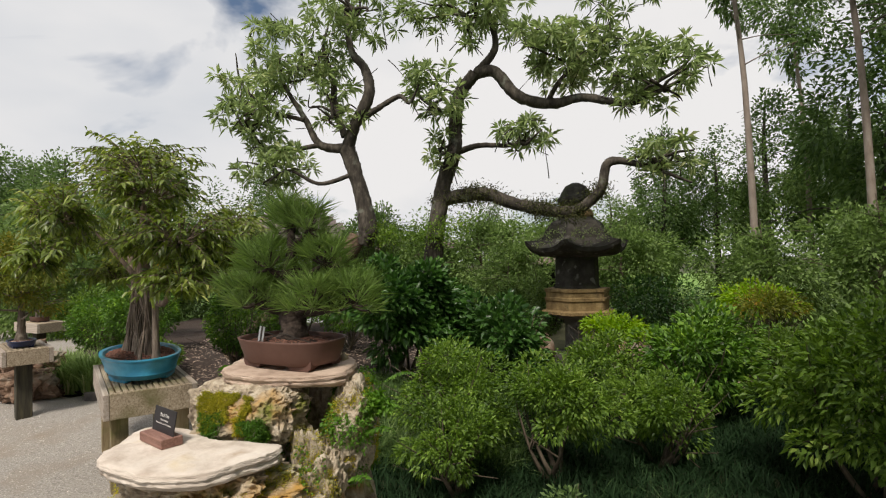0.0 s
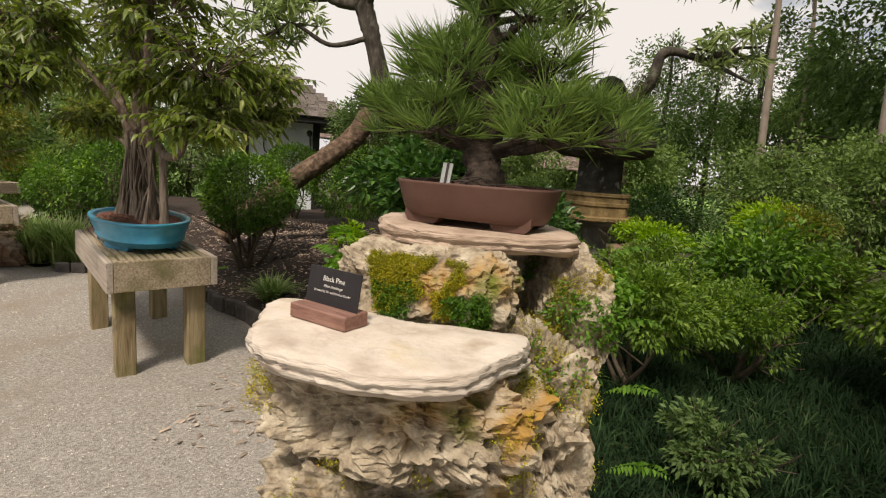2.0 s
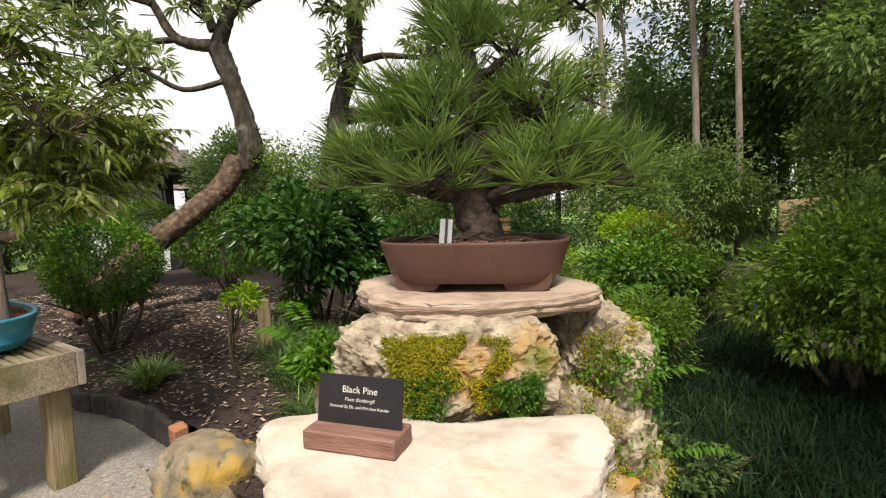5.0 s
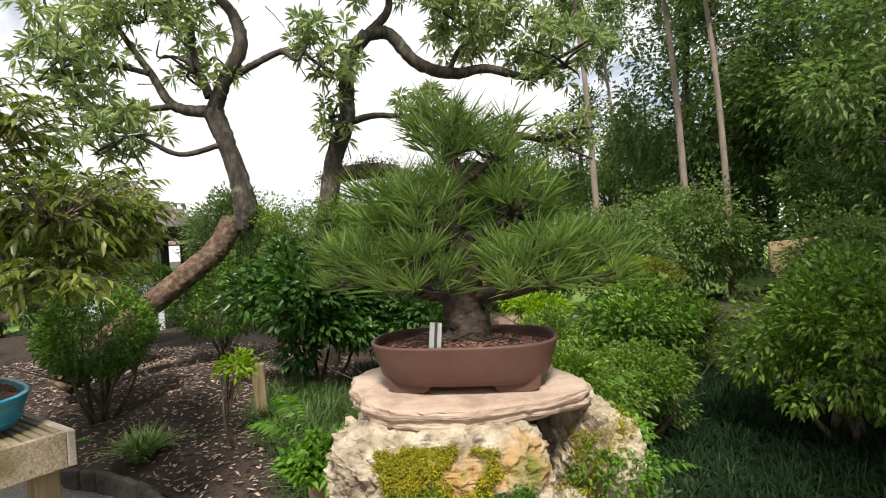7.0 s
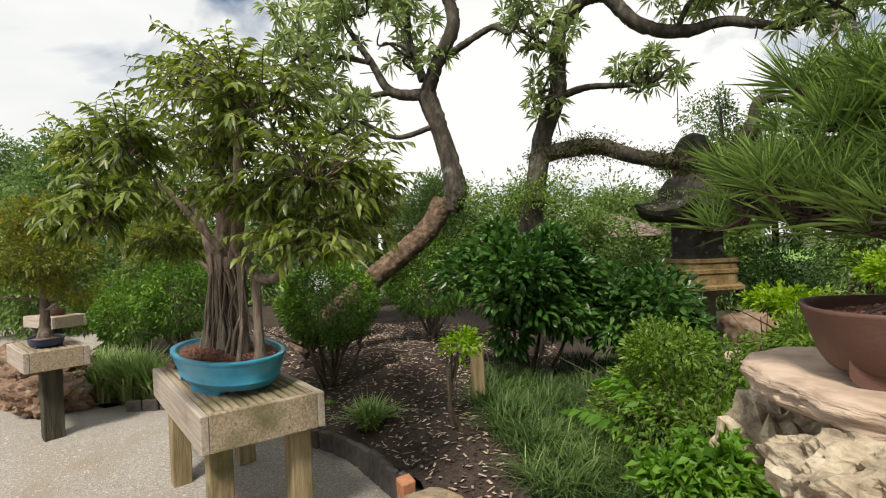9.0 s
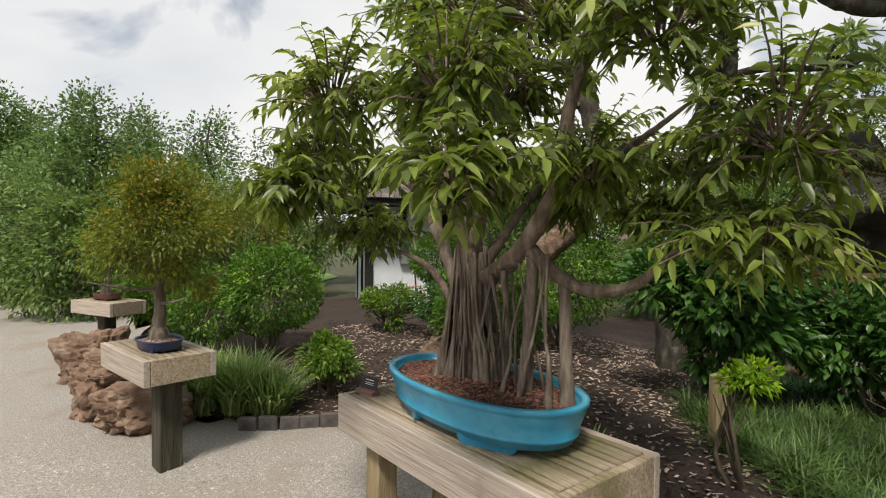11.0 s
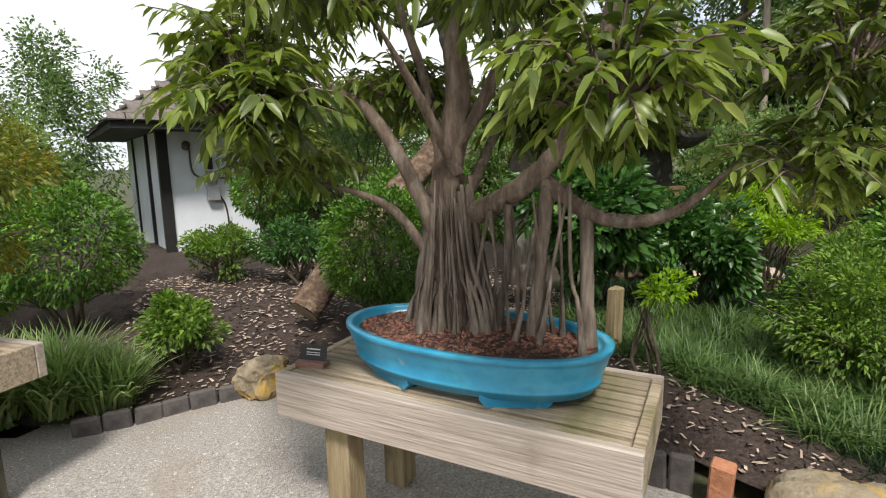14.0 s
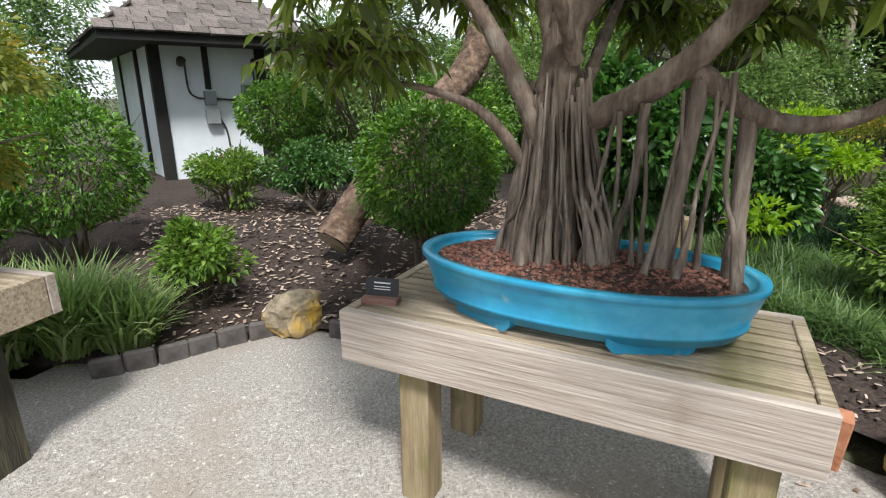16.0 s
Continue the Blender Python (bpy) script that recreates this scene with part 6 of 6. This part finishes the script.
# ---- house ----
def house():
    a = (-4.36, 10.5)
    turn = 14.0
    thing = empty("garden_house", pose(a[0], a[1], 0, 0, 0, turn), "white stucco garden house with black posts and brown shingle roof", "house", kind="")
    W, D, H = 1.38, 3.4, 2.06
    part("front_wall", box_bm(W, 0.12, H, (W / 2, 0.06, 0), bevel=0.0), M_WHITE, thing, "white stucco wall")
    part("side_wall", box_bm(0.12, D - 0.13, H, (0.06, D / 2 + 0.065, 0), bevel=0.0), M_WHITE, thing, "white stucco wall")
    part("back_wall", box_bm(W, 0.12, H, (W / 2, D + 0.06, 0), bevel=0.0), M_WHITE, thing)
    part("side_wall", box_bm(0.12, D - 0.13, H, (W - 0.06, D / 2 + 0.065, 0), bevel=0.0), M_WHITE, thing)
    for x, y, w in ((0.05, 0.03, 0.13), (W - 0.03, 0.03, 0.13), (0.03, 1.0, 0.10), (0.03, 2.6, 0.08)):
        part("post", box_bm(w, w, H, (x - 0.02, y, 0), bevel=0.004), M_BLACKWOOD, thing, "black painted timber post")
    part("post", box_bm(0.07, 0.05, 0.62, (0.62, -0.015, H - 0.62), bevel=0.004), M_BLACKWOOD, thing)
    part("sill_beam", box_bm(W, 0.06, 0.12, (W / 2, -0.02, 0), bevel=0.004), M_BLACKWOOD, thing)
    e = 0.62
    x0, x1, y0, y1, z0 = -e, W + e, -e, D + e, H - 0.05
    ridge = (((x0 + x1) / 2, y0 + (x1 - x0) / 2 * 0.9), ((x0 + x1) / 2, y1 - (x1 - x0) / 2 * 0.9))
    zr = z0 + 0.95
    part("soffit", box_bm(x1 - x0 - 0.06, y1 - y0 - 0.06, 0.1, ((x0 + x1) / 2, (y0 + y1) / 2, z0 - 0.05), bevel=0.0), M_BLACKWOOD, thing, "dark eaves")
    P = [Vector((x0, y0, z0 + 0.03)), Vector((x1, y0, z0 + 0.03)), Vector((x1, y1, z0 + 0.03)), Vector((x0, y1, z0 + 0.03))]
    R = [Vector((*ridge[0], zr)), Vector((*ridge[1], zr))]
    bm = bmesh.new()
    vs = [bm.verts.new(p) for p in P + R]
    for f in ((0, 1, 4), (1, 2, 5, 4), (2, 3, 5), (3, 0, 4, 5), (3, 2, 1, 0)):
        bm.faces.new([vs[i] for i in f])
    roof = part("roof", bm, M_BLACKWOOD, thing, "hipped roof of brown-grey shingles")
    rng = random.Random(4)
    unit_bm = box_bm(1.0, 1.0, 1.0, bevel=0.0)
    unit_me = bpy.data.meshes.new("shingle")
    unit_bm.to_mesh(unit_me)
    unit_bm.free()
    unit_me.materials.append(M_SHINGLE)

    def cover(pa, pb, qa, qb, rows, width):
        for i in range(rows):
            k0, k1 = i / rows, (i + 1.35) / rows
            a0, b0 = pa.lerp(qa, k0), pb.lerp(qb, k0)
            slope = (pa.lerp(qa, k1) - a0).length
            n = max(1, int((b0 - a0).length / width))
            side = (b0 - a0).normalized()
            up = ((qa + qb) / 2 - (pa + pb) / 2)
            up = (up - side * up.dot(side)).normalized()
            nor = side.cross(up).normalized()
            drop = ((pa + pb) / 2 - (qa + qb) / 2).length / rows * 1.3
            for j in range(n):
                c = a0.lerp(b0, (j + 0.5 + 0.25 * (i % 2)) / (n + 0.25)) + up * drop * 0.5 + nor * (0.022 + rng.uniform(0, 0.012))
                w = (b0 - a0).length / n * rng.uniform(0.9, 0.99)
                m = Matrix((side * w, up * drop, nor * 0.022)).transposed().to_4x4()
                m = Matrix.Translation(c) @ m @ Matrix.Translation((0, 0, -0.5))
                ob = new("shingle", unit_me)
                ob.parent = roof
                ob.matrix_basis = m
    cover(P[0], P[1], R[0], R[0], 12, 0.19)
    cover(P[3], P[0], R[1], R[0], 12, 0.34)
    for x, y in ((0.30, 0.0), (1.2, 0.0)):
        part("flood_lamp", lathe([(0.03, 0), (0.05, 0.02), (0.055, 0.09), (0.02, 0.1)], 14), M_WIRE, thing, "small dark flood lamp").matrix_basis = pose(x, -0.1, H - 0.32, 60, 0, 0)
        part("lamp_bracket", box_bm(0.05, 0.05, 0.05, (x, -0.03, H - 0.33), bevel=0.004), M_GREYBOX, thing)
    part("junction_box", box_bm(0.14, 0.08, 0.18, (0.62, -0.05, H - 0.82), bevel=0.006), M_GREYBOX, thing, "grey electrical box")
    part("meter_box", box_bm(0.17, 0.09, 0.20, (0.63, -0.055, H - 1.06), bevel=0.006), M_GREYBOX, thing, "grey electrical box")
    part("switch_box", box_bm(0.12, 0.07, 0.16, (1.1, -0.04, H - 0.72), bevel=0.006), M_GREYBOX, thing, "grey electrical box")
    for pts in ([(0.36, -0.05, H - 0.3), (0.37, -0.05, H - 0.62), (0.45, -0.05, H - 0.72), (0.56, -0.05, H - 0.74)], [(1.21, -0.05, H - 0.3), (1.21, -0.05, H - 0.74), (1.0, -0.05, H - 0.76), (0.7, -0.05, H - 0.74)], [(1.05, -0.04, H - 0.68), (0.98, -0.04, H - 0.72), (0.9, -0.04, H - 0.86)], [(0.72, -0.04, H - 1.0), (0.80, -0.02, H - 1.2), (0.83, -0.02, 0.3)]):
        v, f = tube_data(pts, [0.013, 0.013], 8, 18)
        fast_mesh("conduit", v, f, M_WIRE, thing, smooth=True)
    return thing


house()
hose = [(math.cos(a) * (0.16 + 0.008 * math.sin(a * 5)), -0.02 * math.sin(a * 0.7), math.sin(a) * 0.13 + 0.0) for a in np.linspace(0, 6 * np.pi, 60)]
h = fast_mesh("garden_hose", *tube_data(hose, [0.012, 0.012], 6, 120), M_HOSE, smooth=True)
h.matrix_basis = pose(-3.56, 10.6, 0.5, 0, 0, 14)
tagged(h, "coiled orange garden hose against the white wall", "hose")


def far_pavilion(at, turn, w, d, h, rise, label):
    thing = empty("pavilion", pose(*at, 0, 0, turn), label, "pavilion")
    part("wall", box_bm(w, d, h, (0, 0, 0), bevel=0), M_BLACKWOOD, thing)
    rows, items = 14, []
    for i in range(rows):
        k = i / rows
        k1 = (i + 1.3) / rows
        ww, dd = (w / 2 + 0.7) * (1 - k * 0.75), (d / 2 + 0.7) * (1 - k)
        w1, d1 = (w / 2 + 0.7) * (1 - min(k1, 1) * 0.75), (d / 2 + 0.7) * (1 - min(k1, 1))
        z0, z1 = h + rise * k, h + rise * min(k1, 1)
        n = 20
        for s in (-1, 1):
            for j in range(n):
                xa, xb = -ww + 2 * ww * (j + 0.03) / n, -ww + 2 * ww * (j + 0.97) / n
                q = np.array([(xa, s * dd, z0 + 0.02), (xb, s * dd, z0 + 0.02), (xb * w1 / ww, s * d1, z1), (xa * w1 / ww, s * d1, z1), (xa, s * dd, z0 - 0.01), (xb, s * dd, z0 - 0.01)])
                items.append((q, np.array([(0, 1, 2, 3), (4, 5, 1, 0)])))
                ya, yb = -dd + 2 * dd * (j + 0.03) / n, -dd + 2 * dd * (j + 0.97) / n
                q = np.array([(s * ww, ya, z0 + 0.02), (s * ww, yb, z0 + 0.02), (s * w1, yb * d1 / dd, z1), (s * w1, ya * d1 / dd, z1), (s * ww, ya, z0 - 0.01), (s * ww, yb, z0 - 0.01)])
                items.append((q, np.array([(0, 1, 2, 3), (4, 5, 1, 0)])))
    fast_mesh("roof", *join_data(items), M_SHINGLE2, thing, "low reddish-grey shingle roof")
    return thing


far_pavilion((-2.3, 17.5, 0), -14, 2.6, 2.8, 1.9, 0.5, "low building with a reddish shingle roof behind shrubs")
far_pavilion((1.75, 12.8, 0), 10, 0.5, 0.6, 1.45, 0.5, "small grey-roofed garden shelter behind the lantern")
bm = box_bm(1.1, 0.06, 0.5, bevel=0.004)
board = part("tan_board", bm, M_TAN)
board.matrix_basis = pose(7.3, 7.4, 0.78, 0, -3, -16)
tagged(board, "tan wooden notice board among the shrubs", "board")
for x in (-0.45, 0.45):
    pl = part("post", box_bm(0.07, 0.05, 0.8, (x, 0.0, -0.8), bevel=0.003), M_POST, board)


# ---- woods ----
def woods_tree(name, height, crown_r, crown_z, trunk_r, n, leaf, material_, bark, seed, label, lobes=40, lean=0.0, thin=0.3, crooked=0.25):
    """A tapered trunk with limbs, and a crown of leaves in lobes with gaps."""
    rng = np.random.default_rng(seed)
    thing = empty(name, pose(0, 0, 0), label, "tree")
    V = lambda *p: np.array(p, float)
    top = V(lean * height, 0, height * 0.95)
    pts = [V(0, 0, -0.1)] + [V(lean * height * k, 0, height * k) + rng.normal(size=3) * V(crooked, crooked, 0) * 0.5 for k in (0.25, 0.5, 0.75)] + [top]
    fast_mesh("trunk", *tube_data(pts, [trunk_r, trunk_r * 0.8, trunk_r * 0.62, trunk_r * 0.4, trunk_r * 0.1], 9, 22, 0.03, rng), bark, thing, smooth=True)
    axis = smooth_path(pts, 40)
    for i in range(13):
        k = rng.uniform(max(0.15, crown_z - 0.3), 0.93)
        s = axis[int(k * 39)]
        a = rng.uniform(0, 2 * np.pi)
        r = crown_r * rng.uniform(0.5, 0.95) * (1.1 - 0.5 * k)
        e = s + V(math.cos(a) * r, math.sin(a) * r, rng.uniform(0.0, 0.35) * r)
        fast_mesh("limb", *tube_data([s, (s + e) / 2 + V(0, 0, 0.08 * r) + rng.normal(size=3) * 0.06 * r, e], [trunk_r * 0.32 * (1.15 - k), trunk_r * 0.18 * (1.15 - k), 0.008], 5, 8), bark, thing, smooth=True)
    c = (lean * height * crown_z, 0, height * crown_z)
    at, way = clump_points(rng, n, lobes, c, (crown_r, crown_r, height * (1.02 - crown_z)), thin, 0.2, 0.95)
    at[:, 2] = np.maximum(at[:, 2], 0.15)
    fast_mesh("crown", *leaf_data(at, way, leaf, leaf * 0.5, rng), material_, thing)
    return thing


KINDS = [
    woods_tree("oak", 7.0, 2.6, 0.56, 0.16, 8000, 0.16, L_WOODS, M_BARK, 401, "dense green broadleaf tree at the garden's edge", lobes=52, thin=0.22),
    woods_tree("oak", 6.0, 2.4, 0.50, 0.14, 9000, 0.15, L_WOODS2, M_BARK, 402, "pale green broadleaf tree at the garden's edge", lobes=70, thin=0.24),
    woods_tree("oak", 8.5, 2.7, 0.54, 0.18, 8500, 0.17, L_DARK, M_BARK, 403, "dark shaded broadleaf tree in the woods", lobes=54, thin=0.24),
    woods_tree("tall_pine", 12.0, 1.9, 0.80, 0.10, 5200, 0.15, L_WOODS2, M_TALL, 404, "tall slender pine with a bare pale trunk", lobes=44, lean=-0.05, thin=0.24),
    woods_tree("understorey_bush", 3.2, 1.7, 0.46, 0.06, 7000, 0.13, L_WOODS, M_TWIG, 405, "tangled green undergrowth at the woods' edge", lobes=70, thin=0.26),
    woods_tree("canopy_oak", 7.6, 2.9, 0.76, 0.17, 6800, 0.14, L_WOODS, M_BARK, 406, "broad oak whose canopy overhangs the bed", lobes=50, thin=0.22),
]
rng = np.random.default_rng(55)
# the canopy oak at (3.4, -0.7) is unseen, added to shade the bed
WOODS = [(5, 5.0, 2.3, 1.0), (5, 3.4, -0.7, 1.0), (4, 5.2, 9.6, 0.75), (4, 7.6, 10.2, 0.9), (4, 9.6, 8.6, 1), (4, 6.8, 6.4, 0.6), (4, 8.6, 5.2, 0.8), (4, 7.0, 3.6, 0.7), (4, 8.4, 2.0, 0.9), (0, 9.6, 7.0, 1), (0, 9.8, 4.2, 1), (0, 11.5, 9.8, 1.2), (0, 7.4, 0.4, 1), (2, 10.8, 14.0, 1.1), (0, 12.5, 7.0, 1.1), (2, 12.8, 11.8, 1.3), (0, 7.6, 17.0, 0.75), (2, 5.6, 15.8, 0.66), (0, 3.7, 14.4, 0.5),
         (0, 14.5, 10.0, 1.1), (2, 14.0, 14.0, 1.1), (0, 12.0, 17.5, 1), (2, 10.5, 19.5, 0.9), (0, 16.5, 17.0, 1.1), (0, 14.5, 21.0, 1.1), (1, 8.0, 23.0, 0.8), (2, 10.5, 1.2, 1), (2, 11.5, 4.0, 1.1), (0, 12.5, -1.5, 1), (2, 8.6, -0.6, 1), (4, 4.6, 15.2, 0.9), (4, 3.6, 17.6, 1), (4, 10.4, 13.6, 1), (4, 12.6, 14.6, 1.1), (4, 14.0, 11.4, 1.1),
         (3, 6.3, 11.9, 0.95), (3, 10.9, 17.6, 1), (3, 8.35, 11.3, 1), (3, 8.5, 10.15, 0.9), (3, 11.6, 13.2, 1), (3, 13.0, 16.0, 1), (3, 12.2, 9.4, 1),
         (1, 2.6, 16.5, 0.5), (1, 0.6, 21.0, 0.65), (4, 2.2, 14.2, 0.95), (4, 0.2, 15.0, 1.0), (4, 0.9, 11.2, 0.72), (4, 3.4, 11.6, 0.8), (1, -2.2, 24.0, 0.6), (4, -1.6, 14.4, 0.9), (4, -3.0, 16.4, 0.8),
         (1, -9.4, 15.6, 0.8), (1, -12.4, 17.0, 0.9), (1, -10.2, 12.2, 0.75), (1, -14.8, 15.0, 0.9), (4, -8.2, 12.8, 0.9), (4, -9.6, 10.6, 0.8), (4, -7.4, 11.2, 0.8), (1, -7.2, 17.5, 0.8), (4, -11.4, 12.6, 1), (4, -13.4, 13.0, 1), (1, -17.5, 19.5, 1), (0, -20.0, 16.0, 1), (4, -16.0, 12.0, 1), (0, -18.0, 9.0, 1), (4, -6.9, 13.8, 0.8)]
used = set()
for k, x, y, s in WOODS:
    m = pose(x, y, -0.03, 0, 0, rng.uniform(0, 360) if k != 3 else rng.uniform(-35, 10))
    if k not in used:
        used.add(k)
        KINDS[k].matrix_basis = m
        KINDS[k].scale = (s, s, s)
    else:
        c = copy_thing(KINDS[k], m)
        c.scale = (s, s, s)
# trees behind the camera close the garden; the first, unseen, is added for shade
for k, x, y in ((2, 2.8, -1.7), (0, -4, -12), (2, 3, -11), (0, 9, -9), (2, -12, -10), (0, -19, -4), (1, -17, 3)):
    copy_thing(KINDS[k], pose(x, y, -0.03, 0, 0, x * 31))
